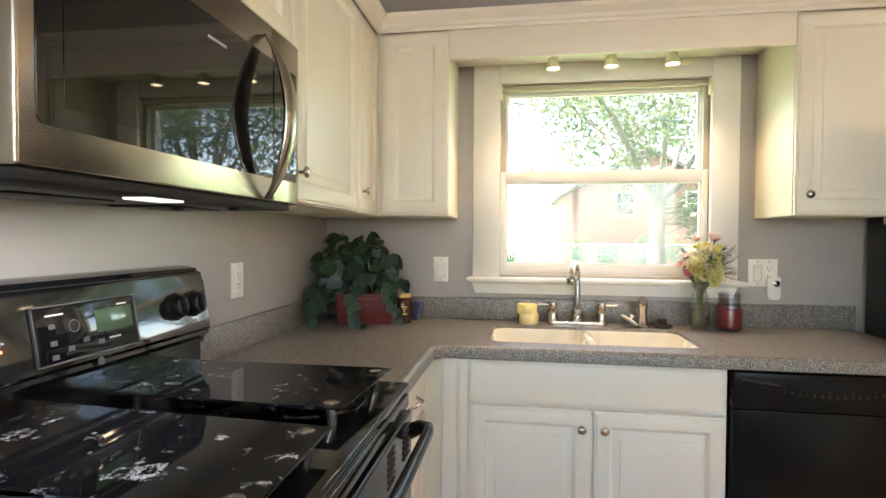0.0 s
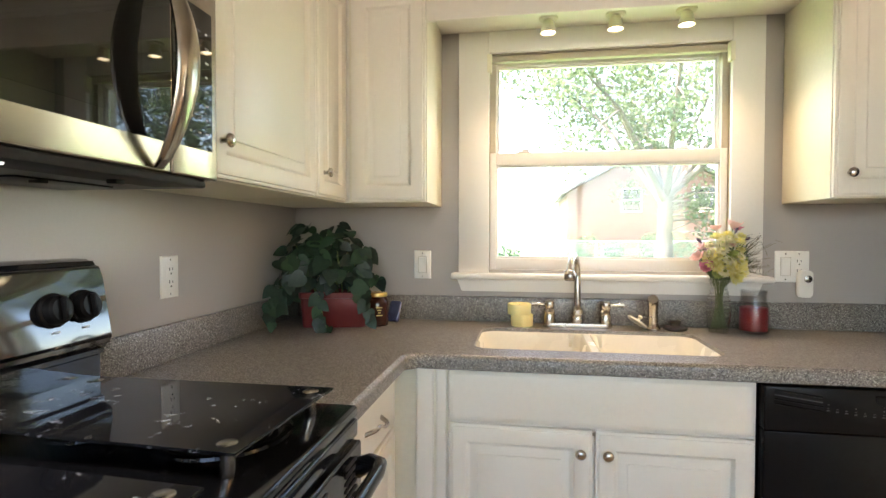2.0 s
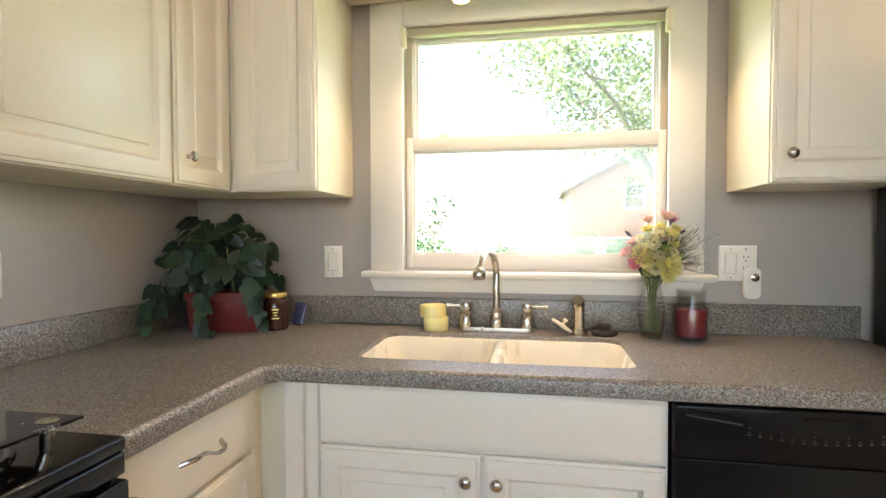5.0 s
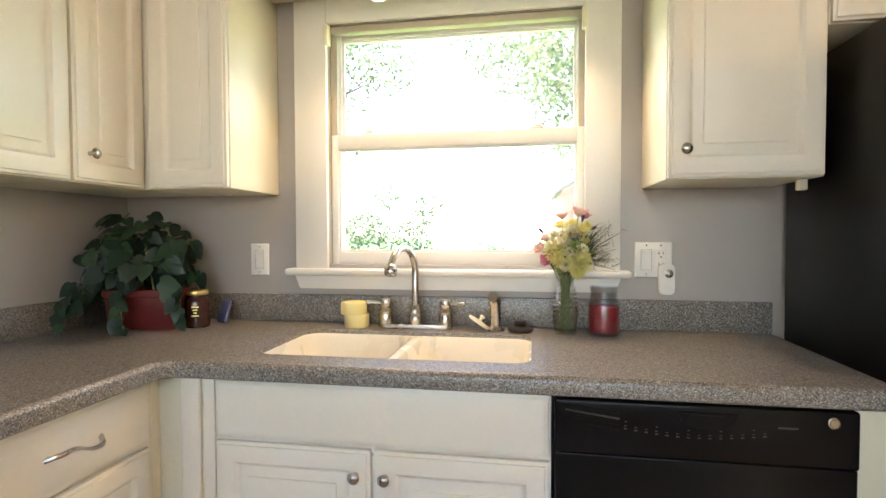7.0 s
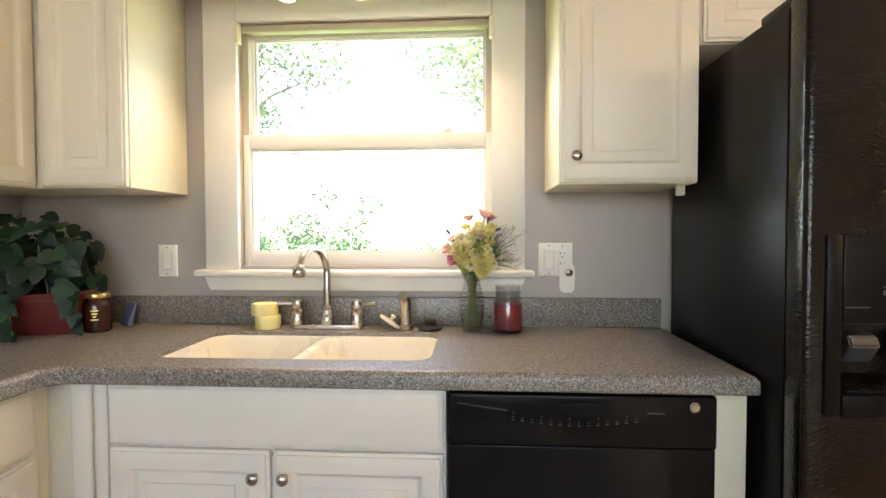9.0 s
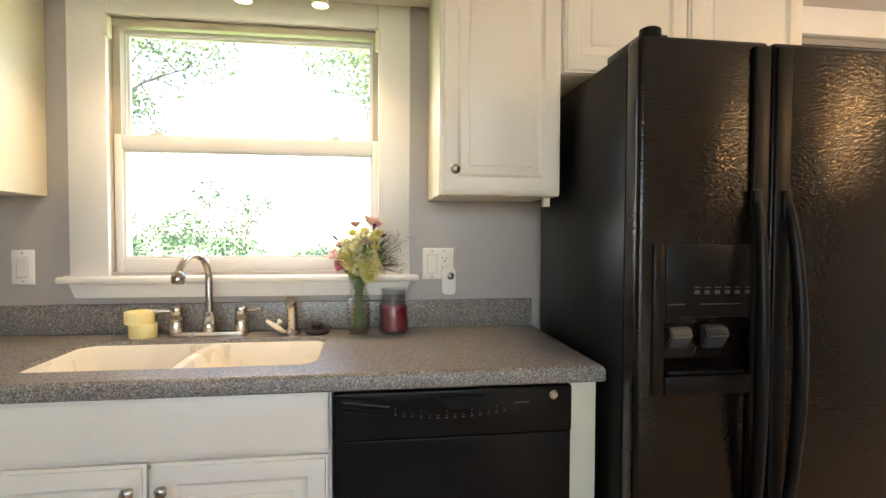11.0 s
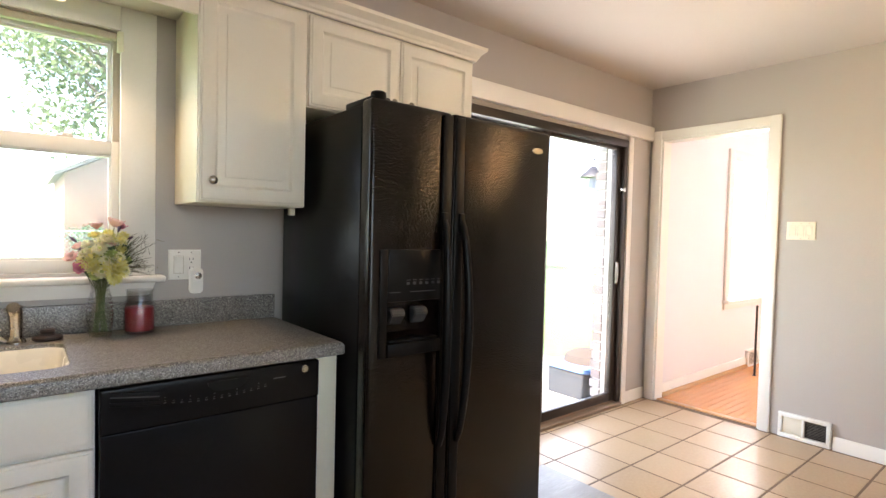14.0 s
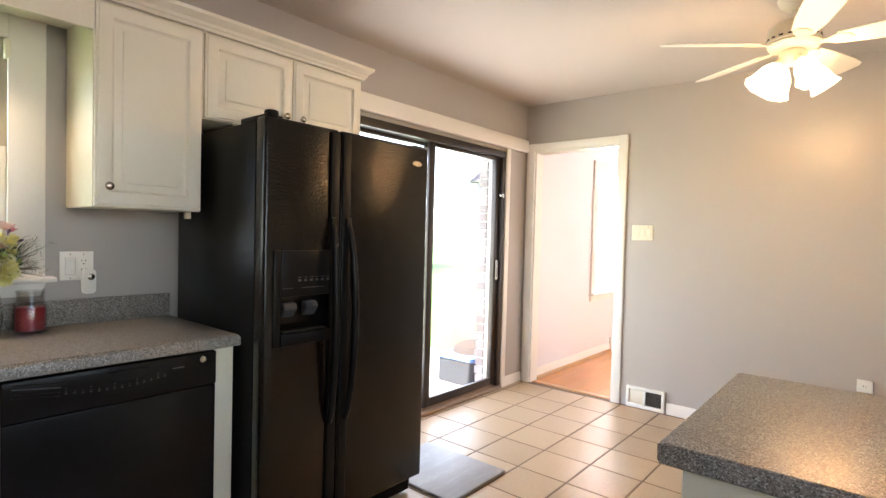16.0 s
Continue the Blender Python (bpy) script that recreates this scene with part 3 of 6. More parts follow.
def upper_back(x0, x1, z0, z1, doors, label, name="wall_cabinet", gap=0.0):
    c = thing(name, ((x0 + x1) / 2, -0.16, z0), label, "cabinet", "white kitchen wall cabinets")
    part("body", box(x0, x1, FY, -0.002, z0, z1, 0.002), M_CABSIDE, c)
    for a, b in ((x0 + 0.0005, x0 + 0.02), (x1 - 0.02, x1 - 0.0005)):
        part("face_stile", box(a, b, FY - 0.002, FY, z0, z1), M_CAB, c)
    for a, b, kx in doors:
        d = part("door", raised_door(b - a, z1 - z0 - 0.016, at_front(a, FY - 0.003, z0 + 0.004)), M_CAB, c)
        if kx is not None:
            part("knob", knob_front(kx, FY - 0.022, z0 + 0.077), M_NICKEL, d, "round satin nickel knob")
    return c


def upper_left(y0, y1, z0, z1, doors, label):
    c = thing("wall_cabinet", (0.16, (y0 + y1) / 2, z0), label, "cabinet", "white kitchen wall cabinets")
    part("body", box(0.002, FX, y0, y1, z0, z1, 0.002), M_CABSIDE, c)
    for a, b, ky in doors:
        d = part("door", raised_door(b - a, z1 - z0 - 0.016, at_left(FX + 0.003, a, z0 + 0.004)), M_CAB, c)
        if ky is not None:
            part("knob", knob_left(FX + 0.022, ky, z0 + 0.083), M_NICKEL, d, "round satin nickel knob")
    return c


upper_left(-1.918, -1.158, 1.786, UT, [(-1.914, -1.541, None), (-1.535, -1.162, None)], "short white raised-panel cabinet above the microwave")
upper_left(-1.154, -0.592, UB, UT, [(-1.150, -0.602, -1.119)], "white raised-panel wall cabinet with one wide door")
upper_left(-0.591, -0.002, UB, UT, [(-0.592, -0.326, -0.546)], "white corner wall cabinet with a narrow door")
upper_back(0.340, 0.648, UB, UT, [(0.373, 0.644, None)], "white raised-panel wall cabinet beside the window")
upper_back(1.945, 2.336, UB, UT, [(1.949, 2.332, 1.989)], "white raised-panel wall cabinet between window and fridge")
upper_back(2.340, 3.192, 1.776, UT, [(2.344, 2.763, 2.722), (2.769, 3.188, 2.810)], "short white two-door cabinet above the fridge")
solid("valance", box(0.649, 1.944, FY - 0.020, FY, 2.016, UT, 0.003), M_CAB, "plain white valance board over the sink window", "valance")
solid("light_shelf", box(0.649, 1.944, FY, -0.023, 2.086, 2.101, 0.002), M_CAB, "white board behind the valance that carries the spots", "shelf")
under = solid("cabinet_clip", boxes((2.306, 2.330, -0.255, -0.235, 1.355, 1.3855, 0.003), (2.310, 2.326, -0.257, -0.254, 1.359, 1.375)), M_IVORY, "small ivory plastic clip under the wall cabinet", "clip")

# crown moulding along the tops
CROWN = [(0.0, 0.0), (0.010, 0.0), (0.012, 0.010), (0.018, 0.016), (0.022, 0.028), (0.038, 0.042), (0.046, 0.050), (0.048, 0.064), (0.0, 0.064)]
cz = UT - 0.006
fy, fx = FY - 0.0215, FX + 0.0215
crown = thing("crown_moulding", (1.3, -0.3, cz), "white crown moulding along the cabinet tops", "moulding", kind="structure")


def crown_run(p0, p1, out, m0, m1):
    """Profile swept from p0 to p1, set out along out; m0 and m1 are how far each end grows with the profile."""
    bm = bmesh.new()
    p0, p1, out = Vector(p0), Vector(p1), Vector(out)
    along = (p1 - p0).normalized()
    a = [bm.verts.new(p0 + out * u - along * (u * m0) + Vector((0, 0, v))) for u, v in CROWN]
    b = [bm.verts.new(p1 + out * u + along * (u * m1) + Vector((0, 0, v))) for u, v in CROWN]
    for k in range(len(CROWN)):
        n = (k + 1) % len(CROWN)
        bm.faces.new((a[k], a[n], b[n], b[k]))
    bm.faces.new(a[::-1]), bm.faces.new(b)
    return bm


part("crown_length", crown_run((fx, fy, cz), (3.192, fy, cz), (0, -1, 0), -1, 1), M_CAB, crown, smooth=25)
part("crown_length", crown_run((fx, -1.925, cz), (fx, fy, cz), (1, 0, 0), 0, -1), M_CAB, crown, smooth=25)
part("crown_length", crown_run((3.192, fy, cz), (3.192, -0.002, cz), (1, 0, 0), 1, 0), M_CAB, crown, smooth=25)

# base cabinets
BY, BX = -0.588, 0.594                      # fronts of the base boxes


def bow_handle(y, z):
    pts = []
    for k in range(17):
        s = k / 16
        pts.append((BX + 0.020 + 0.028 * min(1, math.sin(math.pi * s) * 2.2), y - 0.070 + 0.140 * s, z + 0.010 * math.sin(2 * math.pi * s)))
    return tube(pts, [0.0035 + 0.0025 * abs(math.cos(math.pi * k / 16)) for k in range(17)], 10)


c = thing("base_cabinet", (1.2, -0.3, 0), "white sink base cabinet with false drawer front and two raised-panel doors", "cabinet", "white kitchen base cabinets")
part("body", box(0.765, 1.632, BY, -0.03, 0.10, 0.68, 0.002), M_CAB, c)
part("face_frame", boxes((0.765, 0.80, BY - 0.001, BY + 0.018, 0.10, 0.866), (1.60, 1.632, BY - 0.001, BY + 0.018, 0.10, 0.866), (0.80, 1.60, BY, BY + 0.017, 0.83, 0.866), (0.80, 1.60, BY, BY + 0.017, 0.69, 0.72)), M_CAB, c)
# recess shade under the cabinet comes from the near-black colour
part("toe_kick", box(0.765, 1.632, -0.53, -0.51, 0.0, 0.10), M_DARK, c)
part("false_front", slab_front(0.854, 0.152, at_front(0.772, BY - 0.003, 0.711)), M_CAB, c)
for a, b, kx in ((0.772, 1.190, 1.156), (1.200, 1.626, 1.232)):
    d = part("door", raised_door(b - a, 0.580, at_front(a, BY - 0.003, 0.120)), M_CAB, c)
    part("knob", knob_front(kx, BY - 0.022, 0.640), M_NICKEL, d, "round satin nickel knob")
c = thing("base_cabinet", (0.3, -0.85, 0), "white drawer base cabinet next to the range", "cabinet", "white kitchen base cabinets")
part("body", box(0.03, BX, -1.118, -0.62, 0.10, 0.868, 0.002), M_CAB, c)
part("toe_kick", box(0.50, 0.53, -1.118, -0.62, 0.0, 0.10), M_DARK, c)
d = part("drawer", slab_front(0.465, 0.160, at_left(BX + 0.003, -1.112, 0.700)), M_CAB, c)
part("handle", bow_handle(-0.875, 0.780), M_NICKEL, d, "wavy satin nickel pull")
d = part("door", raised_door(0.465, 0.568, at_left(BX + 0.003, -1.112, 0.120)), M_CAB, c)
part("knob", knob_left(BX + 0.022, -1.075, 0.640), M_NICKEL, d)
c = thing("corner_filler", (0.69, -0.6, 0), "white fluted corner filler between the base runs", "filler")
part("panel", box(BX - 0.02, 0.764, BY, BY + 0.02, 0.10, 0.867, 0.001), M_CABSIDE, c)
part("stile", box(0.668, 0.722, BY - 0.016, BY, 0.10, 0.866, 0.006, 3), M_CAB, c)
part("stile", box(0.730, 0.762, BY - 0.008, BY, 0.10, 0.866, 0.004, 3), M_CAB, c)
part("return", box(BX - 0.02, BX, -0.62, BY, 0.10, 0.867, 0.001), M_CABSIDE, c)
solid("end_panel", box(2.268, 2.342, -0.602, -0.02, 0.0, 0.867, 0.002), M_CREAM, "cream end panel beside the dishwasher", "panel")

# countertop with a round-cornered sink cut-out
CT, CB = 0.914, 0.870
SK = (0.834, 1.586, -0.530, -0.160)


def rounded_rect(x0, x1, y0, y1, r, n=6):
    pts = []
    for cx, cy, a in ((x1 - r, y1 - r, 0), (x0 + r, y1 - r, 90), (x0 + r, y0 + r, 180), (x1 - r, y0 + r, 270)):
        pts += [(cx + r * math.cos(radians(a + 90 * k / n)), cy + r * math.sin(radians(a + 90 * k / n))) for k in range(n + 1)]
    return pts


def countertop_mesh():
    bm = bmesh.new()
    x0, x1, y0, y1 = SK[0] - 0.05, SK[1] + 0.05, SK[2] - 0.05, SK[3] + 0.05
    hole = rounded_rect(*SK, 0.055)
    n = len(hole)
    outer = []
    for k, (px, py) in enumerate(hole):
        q = k // 7
        j = k % 7
        cx, cy = ((x1, y1), (x0, y1), (x0, y0), (x1, y0))[q]
        if q == 0:
            outer.append((cx, py) if j < 3 else ((px, cy) if j > 3 else (cx, cy)))
        elif q == 1:
            outer.append((px, cy) if j < 3 else ((cx, py) if j > 3 else (cx, cy)))
        elif q == 2:
            outer.append((cx, py) if j < 3 else ((px, cy) if j > 3 else (cx, cy)))
        else:
            outer.append((px, cy) if j < 3 else ((cx, py) if j > 3 else (cx, cy)))
    vo = [bm.verts.new((a, b, CT)) for a, b in outer]
    vi = [bm.verts.new((a, b, CT)) for a, b in hole]
    vr = [bm.verts.new((a, b, CT - 0.004)) for a, b in hole]
    vb = [bm.verts.new((a, b, CB)) for a, b in hole]
    for k in range(n):
        m = (k + 1) % n
        for p, q in ((vo, vi), (vi, vr), (vr, vb)):
            bm.faces.new((p[k], p[m], q[m], q[k]))
    e = 0.64

    def top(*pts):
        bm.faces.new([bm.verts.new((a, b, CT)) for a, b in pts])

    f = 0.012                                # bevelled front edge
    top((0.0, -1.128), (0.65 - f, -1.128), (0.65 - f, -e - 0.03 + f * 0.4), (0.65 + 0.03 - f * 0.4, -e + f), (x0, -e + f), (x0, 0), (0, 0))
    top((x0, -e + f), (x1, -e + f), (x1, y0), (x0, y0))
    top((x0, y1), (x1, y1), (x1, 0), (x0, 0))
    top((x1, -e + f), (2.352 - f, -e + f), (2.352 - f, 0), (x1, 0))
    line = [(0.65, -1.128, 1, 0), (0.65, -e - 0.03, 1, -0.4), (0.68, -e, 0.4, -1), (2.352, -e, 1, -1), (2.352, 0, 1, 0)]
    prof = [(-f, CT), (-0.005, CT - 0.0035), (-0.001, CT - 0.010), (0, CT - 0.016), (0, CB + 0.004), (-0.004, CB), (-0.06, CB)]
    rows = []
    for a, b, nx, ny in line:
        rows.append([bm.verts.new((a + o * nx, b - o * (-ny), z)) for o, z in prof])
    for r0, r1 in zip(rows, rows[1:]):
        for k in range(len(prof) - 1):
            bm.faces.new((r0[k], r1[k], r1[k + 1], r0[k + 1]))
    return bm


counter = thing("countertop", (0.4, -0.3, CB), "speckled grey laminate kitchen countertop surrounding the cream sink", "countertop")
part("top", countertop_mesh(), M_GRANITE, counter)
part("backsplash", box(0.020, 2.345, -0.020, -0.001, CT, 1.016, 0.004), M_GRANITE, counter)
part("backsplash", box(0.001, 0.020, -1.128, -0.001, CT, 1.016, 0.004), M_GRANITE, counter)


# sink: two moulded bowls
def bowl(x0, x1, y0, y1, depth):
    bm = bmesh.new()
    last = None
    for off, r, z in ((0.0, 0.050, CT - 0.012), (0.006, 0.052, CT - 0.020), (0.016, 0.055, CT - depth + 0.04), (0.026, 0.06, CT - depth + 0.012), (0.05, 0.05, CT - depth)):
        ring = [bm.verts.new((a, b, z)) for a, b in rounded_rect(x0 + off, x1 - off, y0 + off, y1 - off, r)]
        if last:
            for k in range(len(ring)):
                m = (k + 1) % len(ring)
                bm.faces.new((last[k], last[m], ring[m], ring[k]))
        last = ring
    bm.faces.new(last)
    return bm


sink = thing("sink", (1.21, -0.34, CT - 0.2), "cream double-bowl sink set flush in the countertop", "sink")
xm = 1.215
part("bowl", bowl(SK[0] + 0.001, xm - 0.014, SK[2] + 0.001, SK[3] - 0.001, 0.185), M_SINK, sink, smooth=60)
part("bowl", bowl(xm + 0.014, SK[1] - 0.001, SK[2] + 0.001, SK[3] - 0.001, 0.185), M_SINK, sink, smooth=60)
part("divider", box(xm - 0.0145, xm + 0.0145, SK[2] + 0.002, SK[3] - 0.002, CT - 0.17, CT - 0.011, 0.006, 3), M_SINK, sink)
for ya, yb in ((SK[3] - 0.018, SK[3] - 0.001), (SK[2] + 0.001, SK[2] + 0.018)):
    part("rim", box(xm - 0.06, xm + 0.06, ya, yb, CT - 0.06, CT - 0.0115, 0.003), M_SINK, sink)
for x in (1.02, 1.40):
    part("drain", lathe([(0, 0.001), (0.018, 0.001), (0.022, 0.004), (0.038, 0.004), (0.040, 0.0)], (x, -0.345, CT - 0.185)), M_NICKEL, sink, "steel drain")

# peninsula
pen = thing("peninsula_cabinet", (2.75, -3.0, 0), "white peninsula base cabinet", "cabinet", "white kitchen base cabinets")
part("body", box(2.425, 3.02, -3.95, -2.225, 0.09, 0.867, 0.003), M_CABSIDE, pen)
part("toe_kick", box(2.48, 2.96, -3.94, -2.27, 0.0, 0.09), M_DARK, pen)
part("end_panel", rings(0.53, 0.72, [(0, 0), (0, 0.008), (0.004, 0.010)], pose(2.99, -2.225, 0.12, 0, 0, 180)), M_CABSIDE, pen)
pt = thing("countertop", (2.76, -3.0, 0.87), "speckled grey laminate top of the peninsula", "countertop")
part("top", box(2.387, 3.142, -4.0, -2.187, CB, CT, 0.006, 3), M_GRANITE, pt)
part("edge_band", box(2.3845, 2.3875, -3.994, -2.193, CB + 0.005, CT - 0.0065, 0.0008, 1), M_GRANITE, pt)
part("edge_band", box(2.393, 3.136, -2.1875, -2.1845, CB + 0.005, CT - 0.0065, 0.0008, 1), M_GRANITE, pt)

# ---- large appliances ----
# range on the left run, with two glass burner covers
RY0, RY1 = -1.893, -1.133
stove = thing("electric_range", (0.33, -1.51, 0), "black electric range with rear control panel", "range")
part("body", box(0.012, 0.635, RY0, RY1, 0.02, 0.895, 0.004), M_BLACKGLOSS, stove)
part("cooktop", box(0.012, 0.662, RY0 - 0.001, RY1 + 0.001, 0.895, 0.920, 0.007, 3), M_BLACKGLOSS, stove)
part("front_lip", box(0.632, 0.664, RY0 + 0.004, RY1 - 0.004, 0.858, 0.895, 0.006, 3), M_BLACKGLOSS, stove)
prof = [(0.014, 0.920), (0.095, 0.920), (0.098, 1.020), (0.118, 1.030), (0.128, 1.045), (0.105, 1.185), (0.092, 1.207), (0.075, 1.214), (0.014, 1.216)]
panel = part("control_panel", prism([(u, v) for u, v in prof], "y", RY0 + 0.002, RY1 - 0.024, 0.010), M_PANELGLOSS, stove)
tilt = math.degrees(math.atan2(0.023, 0.140))


def on_panel(y, z, proud=0.001):
    """A pose on the sloped face of the control panel: x runs along the wall, y up the slope, z out of it."""
    s = (z - 1.045) / 0.140
    p = Vector((0.128 - 0.023 * s, y, z)) + Vector((math.cos(radians(tilt)), 0, math.sin(radians(tilt)))) * proud
    return Matrix.Translation(p) @ Euler((0, 0, radians(90))).to_matrix().to_4x4() @ Euler((radians(90 - tilt), 0, 0)).to_matrix().to_4x4()


def plate_on(w, h, m, thick=0.003, r=0.002):
    bm = box(-w / 2, w / 2, -h / 2, h / 2, -0.001, thick, r)
    bmesh.ops.transform(bm, matrix=m, verts=bm.verts)
    return bm


M_PAD = surface("grey_touch_pad", (0.075, 0.075, 0.08), 0.5, relief=0)
disp = part("display", plate_on(0.235, 0.100, on_panel(-1.5500, 1.115)), M_BLACKGLASS, panel)
part("display_frame", add(add(plate_on(0.243, 0.003, on_panel(-1.5500, 1.1665), 0.004, 0.001), plate_on(0.243, 0.003, on_panel(-1.5500, 1.0635), 0.004, 0.001)), add(plate_on(0.003, 0.100, on_panel(-1.6705, 1.115), 0.004, 0.001), plate_on(0.003, 0.100, on_panel(-1.4295, 1.115), 0.004, 0.001))), M_DIM, panel)
part("clock_window", plate_on(0.095, 0.045, on_panel(-1.4900, 1.125, 0.0035), 0.0015, 0.0005), surface("dim_green_glass", (0.05, 0.09, 0.05), 0.08, relief=0), panel)
for y, z in ((-1.6350, 1.13), (-1.6350, 1.10), (-1.6000, 1.085), (-1.5650, 1.095), (-1.5300, 1.085), (-1.6350, 1.075)):
    part("touch_pad", plate_on(0.014, 0.009, on_panel(y, z, 0.0035), 0.001, 0.0004), M_PAD, panel)
part("touch_ring", lathe([(0.010, 0), (0.012, 0), (0.012, 0.0012), (0.010, 0.0012), (0.010, 0)], m=on_panel(-1.5880, 1.125, 0.0035)), M_PAD, panel)
for y, z, w in ((-1.6270, 1.150, 0.038), (-1.4670, 1.152, 0.026), (-1.4950, 1.088, 0.03), (-1.7350, 1.118, 0.022)):
    part("printing", plate_on(w, 0.0035, on_panel(y, z, 0.0035), 0.0006, 0.0), M_PRINT, panel)
part("indicator_lamp", plate_on(0.006, 0.004, on_panel(-1.7300, 1.105, 0.001), 0.001, 0.0), glow("red_indicator", (1.0, 0.06, 0.03), 1.5), panel, "red indicator lamp")
part("maker_badge", lathe([(0, 0.0015), (0.007, 0.0015), (0.008, 0)], m=on_panel(-1.5350, 1.047, 0.001)), M_PAD, panel)
for y in (-1.297, -1.229):
    k = part("control_knob", lathe([(0.033, 0.0), (0.033, 0.005), (0.029, 0.007), (0.027, 0.020), (0.022, 0.024), (0, 0.025)], m=on_panel(y, 1.122, 0.001)), M_BLACKPLASTIC, panel)
    part("grip", plate_on(0.008, 0.044, on_panel(y, 1.122, 0.022), 0.012, 0.003), M_BLACKPLASTIC, k)
    part("dial_mark", plate_on(0.016, 0.004, on_panel(y, 1.080, 0.001), 0.0006, 0.0), M_PRINT, panel)
for y in (-1.83, -1.77):
    part("control_knob", lathe([(0.033, 0.0), (0.033, 0.005), (0.029, 0.007), (0.027, 0.020), (0.022, 0.024), (0, 0.025)], m=on_panel(y, 1.122, 0.001)), M_BLACKPLASTIC, panel)
oven = part("oven_door", box(0.636, 0.672, RY0 + 0.006, RY1 - 0.006, 0.24, 0.852, 0.006, 3), M_BLACKGLOSS, stove)
part("oven_window", box(0.6725, 0.675, RY0 + 0.12, RY1 - 0.12, 0.36, 0.68, 0.001), M_BLACKGLASS, oven)
for y0, y1 in ((-1.235, -1.175), (-1.385, -1.325), (-1.70, -1.64), (-1.85, -1.79)):
    for k in range(6):
        part("vent_slot", box(0.6715, 0.6745, y0, y1, 0.756 + 0.014 * k, 0.763 + 0.014 * k, 0.001), M_DARK, oven)
hp = [(0.672, RY1 - 0.035, 0.805), (0.700, RY1 - 0.036, 0.818), (0.722, RY1 - 0.050, 0.822), (0.728, RY1 - 0.085, 0.822), (0.728, RY0 + 0.085, 0.822), (0.722, RY0 + 0.05, 0.822), (0.700, RY0 + 0.036, 0.818), (0.672, RY0 + 0.035, 0.805)]
part("oven_handle", tube(hp, [0.020, 0.018, 0.015, 0.014, 0.014, 0.015, 0.018, 0.020], 14), M_BLACKGLOSS, oven)
part("storage_drawer", box(0.636, 0.668, RY0 + 0.006, RY1 - 0.006, 0.05, 0.232, 0.006, 3), M_BLACKGLOSS, stove)
for x, y, r in ((0.23, -1.32, 0.075), (0.48, -1.32, 0.10), (0.23, -1.70, 0.10), (0.48, -1.70, 0.075)):
    b = part("burner_bowl", lathe([(r + 0.02, 0.0), (r + 0.018, 0.005), (r + 0.010, 0.006), (r, 0.003), (r * 0.5, 0.0015), (0, 0.0015)], (x, y, 0.920), 36), M_BLACKGLOSS, stove)
    coil = []
    for k in range(150):
        a = k * 0.19
        rr = 0.022 + (r - 0.030) * k / 149
        coil.append((x + rr * math.cos(a), y + rr * math.sin(a), 0.9295))
    part("coil", tube(coil, 0.0042, 6), M_DARK, b)


def burner_cover(corners, label):
    cx = sum(p[0] for p in corners) / 4
    cy = sum(p[1] for p in corners) / 4
    t = thing("burner_cover", (cx, cy, 0.920), label, "stove cover", "glass burner covers")
    part("glass_plate", prism(corners, "z", 0.962, 0.967, 0.0015), M_MARBLE, t)
    for p in corners:
        x, y = p[0] + (cx - p[0]) * 0.13, p[1] + (cy - p[1]) * 0.20
        part("foot", lathe([(0, 0), (0.010, 0), (0.011, 0.004), (0.010, 0.036), (0.011, 0.0415), (0, 0.0415)], (x, y, 0.9205)), M_NICKEL, t, "short metal foot")
        part("stud", lathe([(0, 0.0012), (0.014, 0.001), (0.0155, 0)], (x, y, 0.967)), M_NICKEL, t, "silver stud")
    return t


burner_cover([(0.092, -1.182), (0.105, -1.477), (0.611, -1.500), (0.629, -1.180)], "black marble-patterned glass burner cover on short feet")
burner_cover([(0.070, -1.559), (0.072, -1.862), (0.632, -1.885), (0.626, -1.592)], "black marble-patterned glass burner cover, set slightly askew")

# microwave over the range
MY0, MY1, MX = -1.930, -1.157, 0.372
mw = thing("microwave", (0.2, -1.53, 1.37), "stainless over-the-range microwave with black glass door", "microwave")
part("body", box(0.003, MX - 0.035, MY0, MY1, 1.378, 1.782, 0.003), M_BLACKPLASTIC, mw)
mdoor = part("door", box(MX - 0.034, MX, MY0 + 0.001, -1.302, 1.376, 1.782, 0.005, 3), M_STEEL, mw, "brushed stainless door")
ctl = part("control_side", box(MX - 0.034, MX - 0.0005, -1.300, MY1 - 0.001, 1.376, 1.782, 0.005, 3), M_STEEL, mw)
part("door_glass", prism([(p, q) for p, q in rounded_rect(-1.903, -1.304, 1.430, 1.704, 0.012)], "x", MX, MX + 0.0025), M_BLACKGLASS, mdoor)
M_MESH = surface("dark_window_screen", (0.012, 0.011, 0.010), 0.025, vary=0.2, scale=8, grain=60, relief=0)
part("viewing_window", prism([(p, q) for p, q in rounded_rect(-1.866, -1.374, 1.456, 1.690, 0.008)], "x", MX + 0.0025, MX + 0.0032), M_MESH, mdoor)
part("printing", boxes(*[(MX + 0.0033, MX + 0.0037, -1.560 + 0.007 * k, -1.5555 + 0.007 * k, 1.660, 1.666) for k in range(9)]), M_PRINT, mdoor)
part("control_glass", prism([(p, q) for p, q in rounded_rect(-1.297, -1.180, 1.432, 1.704, 0.003)], "x", MX - 0.0005, MX + 0.002), M_BLACKGLASS, ctl)
